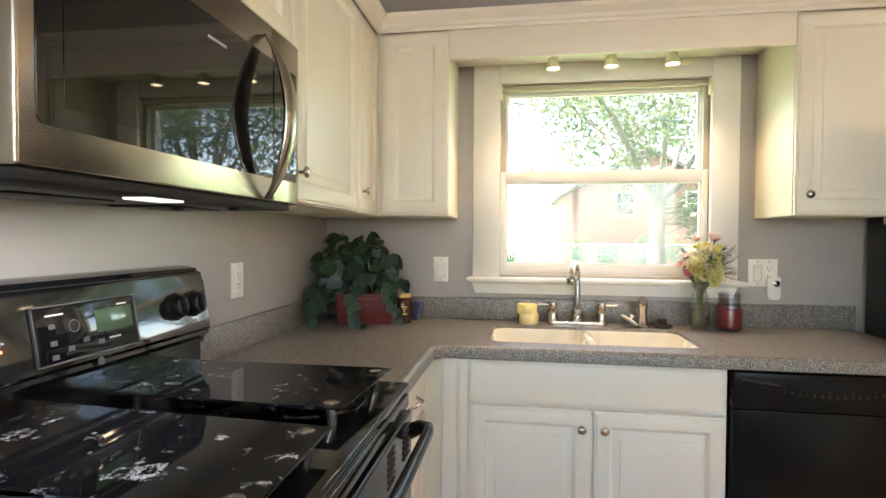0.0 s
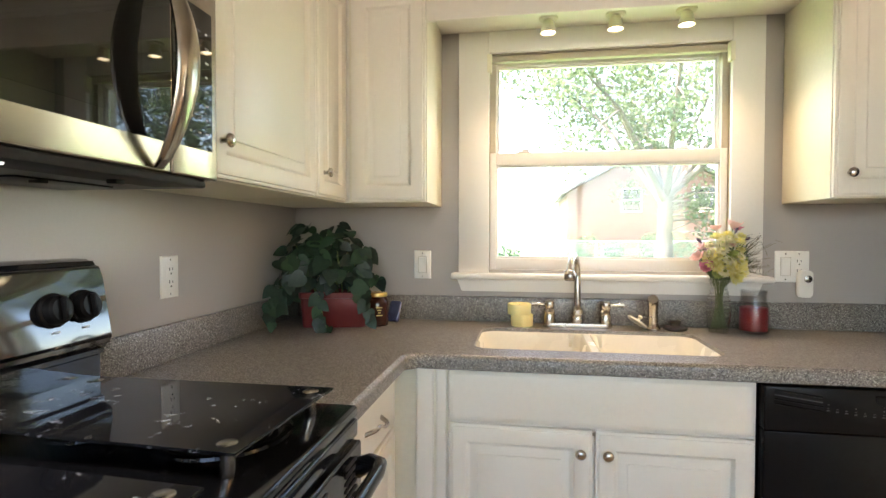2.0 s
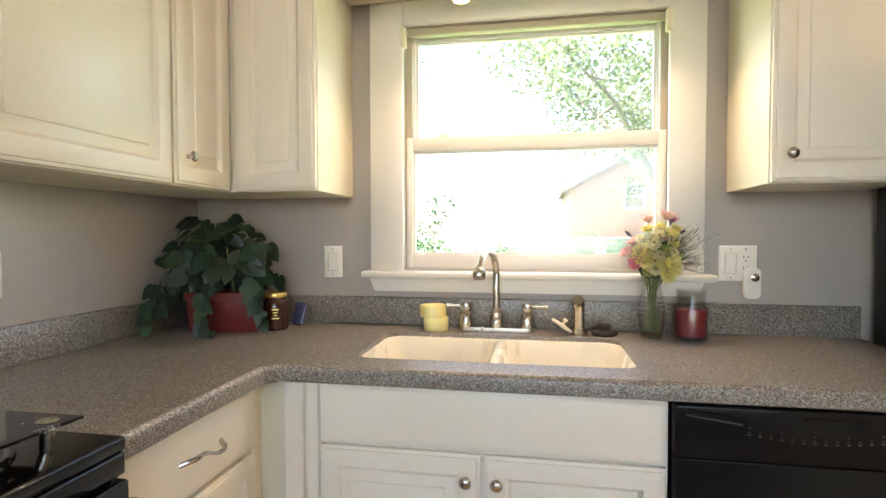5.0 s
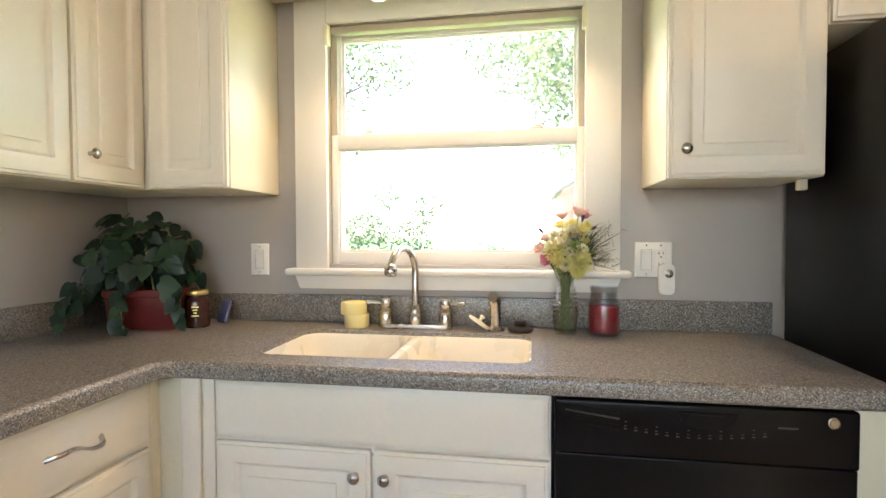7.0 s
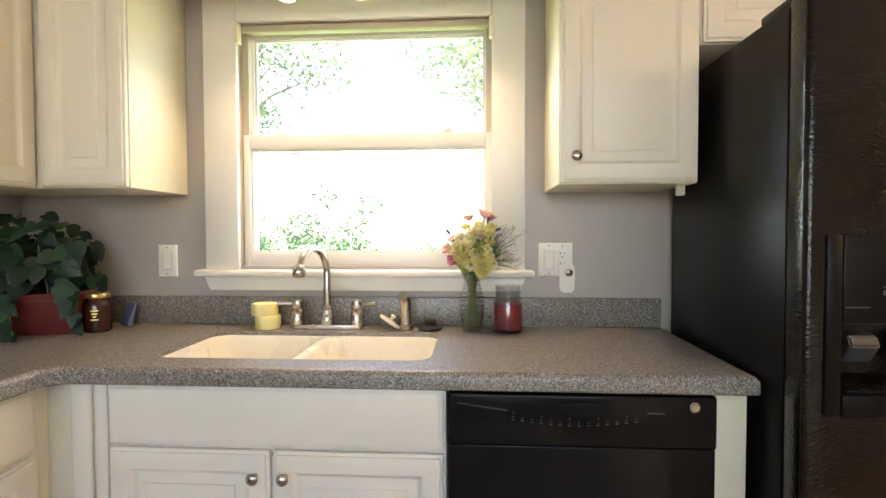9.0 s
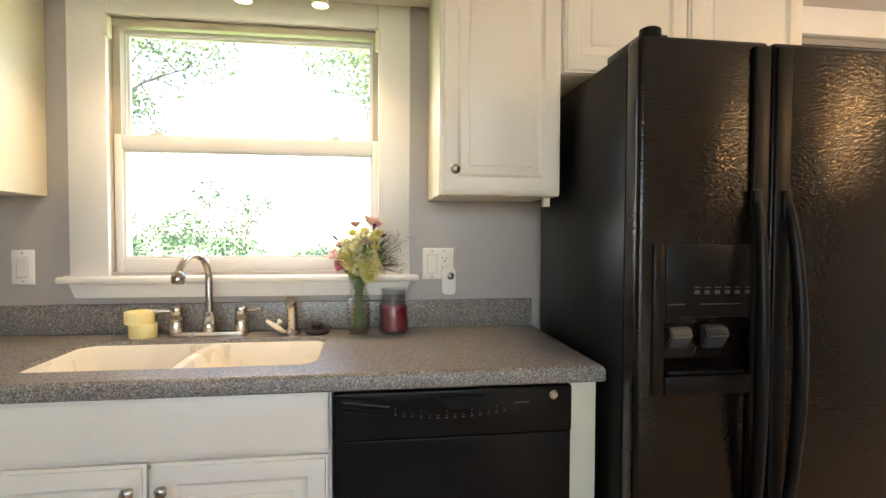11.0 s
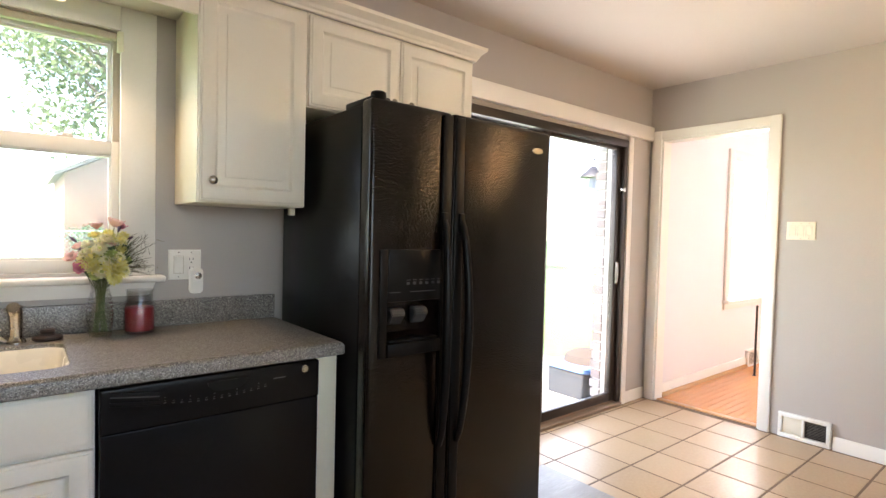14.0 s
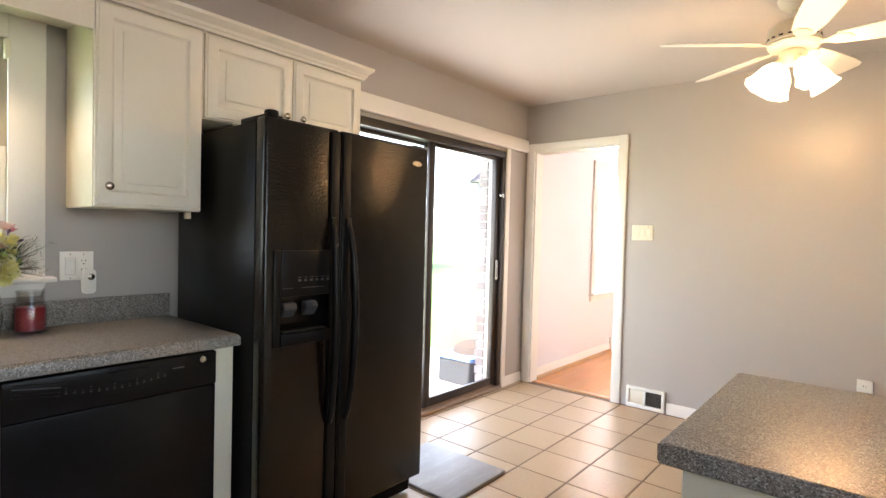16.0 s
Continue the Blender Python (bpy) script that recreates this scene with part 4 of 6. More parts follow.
for r in range(8):
    for cidx in range(3):
        y, z = -1.252 + 0.025 * cidx, 1.462 + 0.028 * r
        part("key", box(MX + 0.002, MX + 0.0024, y, y + (0.011 if (r + cidx) % 3 else 0.007), z, z + 0.004), M_DIM if cidx == 1 else M_PRINT, ctl)
pts = []
for k in range(21):
    s = k / 20
    pts.append((MX + 0.006 + 0.058 * math.sin(math.pi * s) ** 0.8, -1.342, 1.380 + 0.366 * s))
hb = bmesh.new()
last = None
for k, p in enumerate(pts):
    s = k / 20
    w = 0.012 + 0.017 * math.sin(math.pi * s)
    ring = [hb.verts.new((p[0] + 0.010 * math.cos(a) * (0.6 + 0.6 * math.sin(math.pi * s)), p[1] + w * math.sin(a), p[2])) for a in [2 * math.pi * j / 14 for j in range(14)]]
    if last:
        for j in range(14):
            hb.faces.new((last[j], last[(j + 1) % 14], ring[(j + 1) % 14], ring[j]))
    else:
        hb.faces.new(ring[::-1])
    last = ring
hb.faces.new(last)
part("handle", hb, M_STEEL, mdoor, "bowed stainless handle", 60)
part("underside", box(0.02, MX - 0.02, MY0 + 0.006, MY1 - 0.012, 1.361, 1.3762, 0.005, 3), M_BLACKPLASTIC, mw)
part("vent_edge", box(MX - 0.10, MX - 0.006, MY0 + 0.004, MY1 - 0.06, 1.3595, 1.3755, 0.004), M_DARK, mw)
part("lamp_lens", box(0.285, 0.335, -1.665, -1.572, 1.3555, 1.3625, 0.002), glow("lamp_lens_glow", (0.95, 0.98, 1.0), 0.09), mw, "lit frosted lamp lens")
for y in (-1.68, -1.34):
    part("grease_filter", box(0.06, 0.20, y - 0.10, y + 0.10, 1.3575, 1.3615, 0.001), M_BLACKPLASTIC, mw)
for xa, ya in ((0.300, -1.37), (0.18, -1.40)):
    part("latch_foot", box(xa, xa + 0.02, ya, ya + 0.02, 1.352, 1.362, 0.002), M_BLACKPLASTIC, mw)

# dishwasher
dw = thing("dishwasher", (1.95, -0.3, 0), "black dishwasher with front controls under the counter", "dishwasher")
part("body", box(1.640, 2.262, -0.585, -0.04, 0.10, 0.864), M_BLACKPLASTIC, dw)
cp = part("control_panel", box(1.638, 2.264, -0.628, -0.585, 0.738, 0.862, 0.006, 3), M_DISHWASHER, dw)
dd = part("door_panel", box(1.640, 2.262, -0.624, -0.586, 0.115, 0.7365, 0.003, 3), M_DISHWASHER, dw)
part("toe_kick", box(1.640, 2.262, -0.55, -0.53, 0.0, 0.10), M_DARK, dw)
for k in range(4):
    zs = 0.802 + 0.0125 * k
    part("vent_slot", tube([(1.662 + 0.118 * q / 8, -0.6285, zs + 0.012 * (1 - q / 8) ** 1.5 - 0.004 * (q / 8) ** 3) for q in range(9)], 0.0022, 6), M_BLACKPLASTIC if k != 2 else M_DIM, cp)
gp = [(1.905, 0.842), (2.025, 0.842), (2.020, 0.826), (2.005, 0.814), (1.985, 0.810), (1.945, 0.810), (1.925, 0.814), (1.910, 0.826)]
part("pocket_handle", prism(gp, "y", -0.6305, -0.627, 0.001), M_BLACKPLASTIC, cp)
part("pocket_lip", tube([(1.905, -0.630, 0.843), (1.94, -0.632, 0.845), (1.99, -0.632, 0.845), (2.025, -0.630, 0.843)], 0.003, 8), M_DISHWASHER, cp)
rng = random.Random(4)
for k in range(14):
    x = 1.79 + 0.022 * k
    z = 0.800 - 0.012 * math.sin(math.pi * k / 13)
    part("key", box(x, x + 0.007, -0.6290, -0.6278, z, z + 0.0025), M_DIM, cp)
    part("key", box(x + 0.001, x + 0.006, -0.6290, -0.6278, z + 0.007, z + 0.0085), M_DIM, cp)
    if k % 3 == 0:
        part("indicator", box(x + 0.002, x + 0.006, -0.6290, -0.6278, z + 0.016, z + 0.0185), M_DIM, cp)
part("printing", box(2.105, 2.145, -0.6290, -0.6278, 0.820, 0.8235), M_DIM, cp)
part("maker_badge", lathe([(0, 0.004), (0.0075, 0.004), (0.0085, 0.002), (0.0105, 0.002), (0.0115, 0.0035), (0.0125, 0.003), (0.013, 0.0)], m=Matrix.Translation((2.212, -0.628, 0.838)) @ pose(0, 0, 0, 90, 0, 0)), M_STEEL, cp, "round silver badge")

# side-by-side fridge
F0, F1, FM = 2.368, 3.268, 2.716
fr = thing("refrigerator", (2.82, -0.35, 0), "black side-by-side refrigerator with pebbled doors and ice dispenser", "refrigerator")
part("body", box(F0 + 0.004, F1 - 0.004, -0.690, -0.03, 0.03, 1.728, 0.006), M_BLACKPLASTIC, fr)
part("kick_grille", boxes((F0 + 0.02, F1 - 0.02, -0.70, -0.66, 0.012, 0.085, 0.004), *[(F0 + 0.03, F1 - 0.03, -0.704, -0.70, 0.022 + 0.013 * k, 0.028 + 0.013 * k) for k in range(4)]), M_BLACKPLASTIC, fr)


def fridge_door(name, x0, x1, z0, z1, hole=None):
    y0, y1 = -0.765, -0.694
    if not hole:
        return part(name, box(x0, x1, y0, y1, z0, z1, 0.014, 4), M_PEBBLE, fr)
    a, b, c2, d2 = hole
    out = box(x0, x1, y0, y1, z0, z1, 0.014, 4)
    front = [f for f in out.faces if f.normal.y < -0.99]
    big = max(front, key=lambda f: f.calc_area())
    vs = sorted(big.verts, key=lambda v: (round(v.co.z, 3), v.co.x))
    lo_l, lo_r, hi_l, hi_r = vs
    out.faces.remove(big)
    h = [out.verts.new(p) for p in ((a, y0, c2), (b, y0, c2), (b, y0, d2), (a, y0, d2))]
    g = [out.verts.new(p) for p in ((a + 0.012, y0 + 0.058, c2 + 0.03), (b - 0.012, y0 + 0.058, c2 + 0.03), (b - 0.012, y0 + 0.058, d2 - 0.004), (a + 0.012, y0 + 0.058, d2 - 0.004))]
    o = [lo_l, lo_r, hi_r, hi_l]
    for k in range(4):
        m = (k + 1) % 4
        out.faces.new((o[k], o[m], h[m], h[k]))
        out.faces.new((h[k], h[m], g[m], g[k]))
    out.faces.new(g)
    return part(name, out, M_PEBBLE, fr)


DH = (2.440, 2.672, 0.915, 1.060)
left = fridge_door("freezer_door", F0, FM - 0.004, 0.10, 1.742, DH)
right = fridge_door("fridge_door", FM + 0.004, F1, 0.10, 1.742)
part("hinge_cover", box(F0 + 0.012, F0 + 0.085, -0.745, -0.56, 1.7285, 1.752, 0.006, 3), M_BLACKPLASTIC, fr)
part("hinge_cap", lathe([(0, 0.028), (0.020, 0.028), (0.026, 0.024), (0.028, 0.0)], (F0 + 0.045, -0.728, 1.742), 24), M_BLACKPLASTIC, fr)
part("hinge_cover", box(F1 - 0.085, F1 - 0.012, -0.745, -0.56, 1.7285, 1.752, 0.006, 3), M_BLACKPLASTIC, fr)
for door, xe, sgn in ((left, FM - 0.030, -1), (right, FM + 0.030, 1)):
    part("edge_trim", box(xe - 0.022, xe + 0.022, -0.776, -0.764, 0.115, 1.728, 0.005, 3), M_BLACKPLASTIC, door)
    hpts = []
    for k in range(25):
        s = k / 24
        hpts.append((xe + sgn * (0.012 + 0.010 * math.sin(math.pi * s)), -0.772 - 0.046 * math.sin(math.pi * min(1, max(0, s))) ** 0.55, 0.52 + 0.83 * s))
    part("handle", tube(hpts, [0.013 + 0.004 * math.sin(math.pi * k / 24) for k in range(25)], 12), M_BLACKPLASTIC, door, smooth=60)
    part("handle_mount", box(xe + sgn * 0.010 - 0.014, xe + sgn * 0.010 + 0.014, -0.785, -0.770, 1.300, 1.375, 0.005), M_BLACKPLASTIC, door)
disp = part("dispenser_panel", box(2.440, 2.672, -0.772, -0.764, 1.060, 1.240, 0.004), M_BLACKPLASTIC, left)
part("dispenser_side", box(2.408, 2.439, -0.772, -0.764, 0.870, 1.240, 0.004), M_BLACKPLASTIC, left)
part("dispenser_side", box(2.673, 2.700, -0.772, -0.764, 0.870, 1.240, 0.004), M_BLACKPLASTIC, left)
part("dispenser_sill", box(2.440, 2.672, -0.776, -0.764, 0.870, 0.917, 0.004), M_BLACKPLASTIC, left)
for x in (2.500, 2.600):
    bm = prism([(-0.712, 0.975), (-0.725, 0.972), (-0.752, 1.010), (-0.742, 1.030), (-0.712, 1.035)], "x", x - 0.030, x + 0.030, 0.004)
    part("dispenser_paddle", bm, surface("grey_paddle_plastic", (0.04, 0.041, 0.043), 0.4, relief=0), left)
tray = part("drip_tray", box(2.452, 2.660, -0.768, -0.712, 0.917, 0.926, 0.003), M_BLACKPLASTIC, left)
for k in range(12):
    part("tray_bar", box(2.462 + 0.016 * k, 2.470 + 0.016 * k, -0.764, -0.716, 0.926, 0.929), M_BLACKPLASTIC, left)
for k in range(6):
    x = 2.515 + 0.027 * k
    part("key", box(x, x + 0.013, -0.7735, -0.7715, 1.118, 1.127), M_DIM, disp)
    part("printing", box(x, x + 0.016, -0.7735, -0.7715, 1.133, 1.1355), M_DIM, disp)
for x0, x1 in ((2.445, 2.490), (2.53, 2.64)):
    part("printing", box(x0, x1, -0.7735, -0.7715, 1.092, 1.0945), M_DIM, disp)
part("maker_badge", lathe([(0, 0.003), (0.030, 0.003), (0.034, 0)], m=Matrix.Translation((3.185, -0.765, 1.658)) @ pose(0, 0, 0, 90, 0, 0) @ Matrix.Diagonal((1, 0.42, 1, 1))), M_STEEL, right, "oval silver badge")

# ---- fixtures ----
# darker plastic tone that puts the shadow line round each rocker into the colour
M_GAP = surface("shaded_plastic_gap", (0.50, 0.46, 0.38), 0.6, vary=0.03, relief=0)

def wall_plate(kind, m, material, slots):
    """A wall plate in its own xz plane, facing -y; slots are (x, 'switch' or 'socket')."""
    w = 0.046 * len(slots) + 0.026
    label = {1: "white single wall plate", 2: "white double wall plate", 3: "ivory triple switch plate"}[len(slots)]
    kinds = " and ".join(sorted({s for s in slots}))
    t = new("wall_plate")
    t.matrix_basis = m
    tagged(t, f"{label} with {kinds}, screwed to the wall", "switch" if "switch" in slots else "outlet", "wall plates")
    part("cover", rings(w, 0.118, [(0, 0), (0, 0.003), (0.0015, 0.005), (0.004, 0.0062)], Matrix.Translation((-w / 2, -0.0005, -0.059))), material, t)
    for k, s in enumerate(slots):
        x = (k - (len(slots) - 1) / 2) * 0.046
        if s == "switch":
            part("rocker", prism([(-0.0065, -0.033), (-0.0095, -0.031), (-0.0075, 0.0), (-0.0115, 0.031), (-0.0065, 0.033)], "x", x - 0.0155, x + 0.0155, 0.0008), material, t)
            part("rocker_gap_shade", boxes((x - 0.018, x - 0.0162, -0.0078, -0.006, -0.035, 0.035), (x + 0.0162, x + 0.018, -0.0078, -0.006, -0.035, 0.035), (x - 0.0162, x + 0.0162, -0.0077, -0.006, 0.0335, 0.035), (x - 0.0162, x + 0.0162, -0.0077, -0.006, -0.035, -0.0335)), M_GAP, t)
        else:
            part("receptacle", box(x - 0.0165, x + 0.0165, -0.0085, -0.0055, -0.0335, 0.0335, 0.002), material, t)
            for z in (0.018, -0.018):
                for dx, hh in ((-0.0065, 0.0045), (0.0065, 0.0035)):
                    part("slot", box(x + dx - 0.0011, x + dx + 0.0011, -0.0090, -0.0084, z - hh + 0.004, z + hh + 0.004), M_DARK, t)
                part("ground_hole", box(x - 0.0022, x + 0.0022, -0.0090, -0.0084, z - 0.011, z - 0.0065), M_DARK, t)
        for z in (0.048, -0.048):
            part("screw", lathe([(0, 0.0015), (0.0025, 0.001), (0.003, 0)], m=Matrix.Translation((x, -0.0062, z)) @ pose(0, 0, 0, 90, 0, 0), seg=10), M_NICKEL, t)
    return t


wall_plate("single", Matrix.Translation((0.568, 0, 1.144)), M_PLATE, ["switch"])
wall_plate("double", Matrix.Translation((1.984, 0, 1.150)), M_PLATE, ["switch", "socket"])
wall_plate("single", Matrix.Translation((0, -0.819, 1.148)) @ FACE_X, M_PLATE, ["socket"])
wall_plate("triple", Matrix.Translation((XE, -1.073, 1.373)) @ pose(0, 0, 0, 0, 0, -90), M_IVORY, ["switch", "switch", "switch"])
t = new("wall_plate")
t.matrix_basis = Matrix.Translation((XE, -2.46, 0.452)) @ pose(0, 0, 0, 0, 0, -90)
tagged(t, "small square white outlet box low on the wall", "outlet", "wall plates")
part("cover", rings(0.078, 0.075, [(0, 0), (0, 0.012), (0.003, 0.016), (0.006, 0.017)], Matrix.Translation((-0.039, -0.0005, -0.0375))), M_PLATE, t)
part("slot", boxes((-0.007, -0.005, -0.018, -0.0168, -0.005, 0.008), (0.005, 0.007, -0.018, -0.0168, -0.005, 0.008)), M_DARK, t)

nl = thing("plug_in_night_light", (2.020, -0.02, 1.04), "white plug-in night light with round sensor, in the outlet", "night light")
bm = prism([(p, q) for p, q in rounded_rect(1.996, 2.046, 1.036, 1.137, 0.016)], "y", -0.034, -0.0088, 0.004)
part("housing", bm, M_PLATE, nl)
part("sensor_ring", lathe([(0.010, 0.0), (0.0135, 0.0), (0.0135, 0.003), (0.010, 0.004), (0.010, 0.0)], m=Matrix.Translation((2.026, -0.034, 1.106)) @ pose(0, 0, 0, 90, 0, 0)), M_NICKEL, nl)
part("sensor", lathe([(0, 0.004), (0.006, 0.0035), (0.0098, 0.001), (0.0098, 0.0)], m=Matrix.Translation((2.026, -0.034, 1.106)) @ pose(0, 0, 0, 90, 0, 0)), M_NICKEL, nl)

# spots behind the valance
M_LENS = glow("warm_lit_lens", (1.0, 0.86, 0.60), 1.2)
first = None
for x in SPOTS:
    if first is None:
        first = thing("spot_light", (x, -0.13, 2.086), "small lit cream spot lamp under the board over the sink", "lamp", "spots over the sink")
        part("base", lathe([(0, 0), (0.034, 0), (0.036, -0.004), (0.034, -0.010), (0, -0.010)], (x, -0.13, 2.086)), M_IVORY, first)
        part("shade", lathe([(0.012, -0.010), (0.020, -0.016), (0.023, -0.030), (0.027, -0.046), (0.029, -0.060), (0.0265, -0.060), (0.024, -0.046), (0.018, -0.022)], (x, -0.13, 2.086)), M_IVORY, first, "flared cream shade")
        part("lens", lathe([(0, -0.060), (0.014, -0.059), (0.0235, -0.054), (0.0235, -0.050), (0, -0.050)], (x, -0.13, 2.086)), M_LENS, first, "glowing bulb face")
    else:
        copy_thing(first, pose(x, -0.13, 2.086))

# ceiling fan with a four-lamp light kit
fan = thing("ceiling_fan", (FAN[0], FAN[1], H), "cream five-blade ceiling fan with a lit four-shade lamp kit", "ceiling fan")
fx0, fy0 = FAN
M_FAN = surface("cream_fan_enamel", (0.74, 0.66, 0.50), 0.35, vary=0.03, scale=6)
M_BLADE = surface("white_fan_blade", (0.82, 0.79, 0.70), 0.4, vary=0.04, scale=4, grain=50)
part("canopy", lathe([(0, 0), (0.072, 0), (0.074, -0.01), (0.066, -0.035), (0.045, -0.055), (0.022, -0.062), (0, -0.062)], (fx0, fy0, H)), M_FAN, fan)
part("downrod", lathe([(0.013, -0.05), (0.013, -0.15), (0, -0.15)], (fx0, fy0, H), 14), M_FAN, fan)
FZ = H - 0.03
part("motor_housing", lathe([(0, -0.085), (0.055, -0.085), (0.085, -0.095), (0.105, -0.115), (0.112, -0.150), (0.112, -0.178), (0.104, -0.184), (0.104, -0.190), (0.110, -0.194), (0.100, -0.212), (0.075, -0.222), (0, -0.222)], (fx0, fy0, FZ), 40), M_FAN, fan)
for k in range(18):
    a = 2 * math.pi * k / 18
    part("vent_slot", prism([(0.1115, -0.010), (0.1128, -0.010), (0.1128, 0.010), (0.1115, 0.010)], "z", -0.172, -0.164), M_DARK, fan).matrix_basis = Matrix.Translation((fx0, fy0, FZ)) @ Matrix.Rotation(a, 4, "Z")
part("switch_cup", lathe([(0, -0.222), (0.050, -0.222), (0.058, -0.235), (0.058, -0.262), (0.045, -0.282), (0.020, -0.292), (0, -0.292)], (fx0, fy0, FZ), 32), M_FAN, fan)
bl = [(0.17, -0.045), (0.30, -0.062), (0.50, -0.070), (0.590, -0.066), (0.612, -0.045), (0.615, 0.0), (0.612, 0.045), (0.590, 0.066), (0.50, 0.070), (0.30, 0.062), (0.17, 0.045)]
irn = [(0.085, -0.018), (0.13, -0.014), (0.17, -0.040), (0.215, -0.030), (0.235, 0.0), (0.215, 0.030), (0.17, 0.040), (0.13, 0.014), (0.085, 0.018)]
blade_me = mesh_from("blade", prism(bl, "z", -0.003, 0.003, 0.0015), M_BLADE)
iron_me = mesh_from("blade_iron", prism(irn, "z", -0.0075, -0.0035, 0.001), M_FAN)
for k in range(5):
    spin = Matrix.Translation((fx0, fy0, FZ - 0.196)) @ Matrix.Rotation(radians(FAN_TURN + 72 * k), 4, "Z") @ Matrix.Rotation(radians(-15), 4, "X")
    b = new("blade", blade_me)
    b.parent, b.matrix_parent_inverse, b.matrix_basis = fan, PARENT_AT[fan.name].inverted(), spin
    i = new("blade_iron", iron_me)
    i.parent = b
M_SHADE = glow("lit_frosted_glass", (1.0, 0.72, 0.40), 0.6)
for k in range(4):
    a = radians(35 + 90 * k)
    m = Matrix.Translation((fx0 + 0.055 * math.cos(a), fy0 + 0.055 * math.sin(a), FZ - 0.268)) @ Matrix.Rotation(a, 4, "Z") @ Matrix.Rotation(radians(-38), 4, "Y")
    arm = part("lamp_arm", lathe([(0, 0.01), (0.014, 0.01), (0.016, -0.02), (0.024, -0.030), (0.026, -0.045), (0, -0.045)], m=m, seg=18), M_FAN, fan)
    prof2 = [(0.024, -0.035), (0.034, -0.050), (0.047, -0.080), (0.052, -0.110), (0.055, -0.140), (0.066, -0.165), (0.062, -0.164), (0.051, -0.140), (0.048, -0.110), (0.043, -0.080), (0.030, -0.052)]
    sh = lathe(prof2, m=Matrix.Identity(4), seg=32)
    for v in sh.verts:
        ang = math.atan2(v.co.y, v.co.x)
        if v.co.z < -0.13:
            v.co.x *= 1 + 0.05 * math.cos(8 * ang)
            v.co.y *= 1 + 0.05 * math.cos(8 * ang)
    bmesh.ops.transform(sh, matrix=m, verts=sh.verts)
    s = part("glass_shade", sh, M_SHADE, arm, "lit frosted tulip shade")
    s.visible_shadow = False

# wall register and small floor things
vent = thing("wall_register", (XE, -1.143, 0), "white wall register low on the dining wall, half open", "vent")
part("frame", boxes((XE - 0.028, XE, -1.290, -0.996, 0.003, 0.030, 0.003), (XE - 0.028, XE, -1.290, -0.996, 0.142, 0.166, 0.003), (XE - 0.027, XE, -1.290, -1.266, 0.030, 0.142, 0.003), (XE - 0.027, XE, -1.020, -0.996, 0.030, 0.142, 0.003), (XE - 0.027, XE, -1.146, -1.132, 0.030, 0.142, 0.002)), M_PLATE, vent)
part("backing", box(XE - 0.006, XE - 0.001, -1.266, -1.020, 0.030, 0.142), M_DARK, vent)
part("damper_plate", box(XE - 0.016, XE - 0.012, -1.130, -1.022, 0.032, 0.140, 0.001), M_IVORY, vent)
for k in range(11):
    part("slat", box(XE - 0.016, XE - 0.010, -1.265, -1.147, 0.034 + 0.0098 * k, 0.0357 + 0.0098 * k), M_PULL, vent)
v2 = thing("wall_register", (7.43, -0.05, 0.0), "white wall register at the next room's baseboard", "vent")
part("frame", boxes((7.30, 7.58, -0.111, -0.0755, -0.006, 0.018, 0.003), (7.30, 7.58, -0.111, -0.0755, 0.142, 0.170, 0.003), (7.30, 7.325, -0.110, -0.0755, 0.018, 0.142, 0.003), (7.555, 7.58, -0.110, -0.0755, 0.018, 0.142, 0.003)), M_PLATE, v2)
part("backing", box(7.325, 7.555, -0.097, -0.0895, 0.018, 0.142), M_DARK, v2)
for k in range(8):
    part("slat", box(7.325, 7.555, -0.107, -0.0975, 0.024 + 0.015 * k, 0.029 + 0.015 * k), M_IVORY, v2)
post = thing("floor_post", (6.985, -0.285, -0.003), "slim dark metal post standing on the oak floor", "post")
M_POST = surface("dark_brown_metal", (0.035, 0.026, 0.022), 0.4, 0.5, vary=0.15)
part("pole", tube([(6.985, -0.285, 0.002), (6.985, -0.285, 0.35), (6.985, -0.285, 0.668)], 0.010, 12), M_POST, post)
part("foot", lathe([(0, 0.012), (0.014, 0.011), (0.019, 0.004), (0.020, 0), (0, 0)], (6.985, -0.285, -0.002), 20), M_POST, post)
part("cap", lathe([(0, 0.016), (0.009, 0.013), (0.013, 0.004), (0.010, 0), (0, 0)], (6.985, -0.285, 0.667), 20), M_POST, post)

M_MAT = surface("grey_wood_look_vinyl", (0.30, 0.29, 0.285), 0.5, vary=0.22, scale=2.2, grain=22, relief=0.15, stretch=(1, 7, 1))
solid("floor_mat", box(3.285, 3.762, -0.955, -0.375, 0.0005, 0.018, 0.007, 3), M_MAT, "grey wood-look cushioned mat on the tiles", "mat")

# ---- things on the counter ----
fa = thing("faucet", (1.19, -0.095, CT), "brushed nickel two-handle kitchen faucet with gooseneck spout", "faucet")
part("base_plate", prism(rounded_rect(1.062, 1.322, -0.122, -0.068, 0.026), "z", CT + 0.0005, CT + 0.016, 0.004), M_NICKEL, fa)
part("spout_collar", lathe([(0.023, 0.014), (0.0235, 0.030), (0.0225, 0.044), (0.020, 0.048), (0.022, 0.053), (0.021, 0.062), (0.017, 0.072), (0.0125, 0.082)], (1.192, -0.095, CT)), M_NICKEL, fa)
sp = [(1.192, -0.095, CT + 0.06), (1.192, -0.095, CT + 0.12), (1.192, -0.095, CT + 0.19)] + arc((1.1705, -0.178, CT + 0.192), 0.086, 0, 158, 18, u=(0.25, 0.968, 0), v=(0, 0, 1))
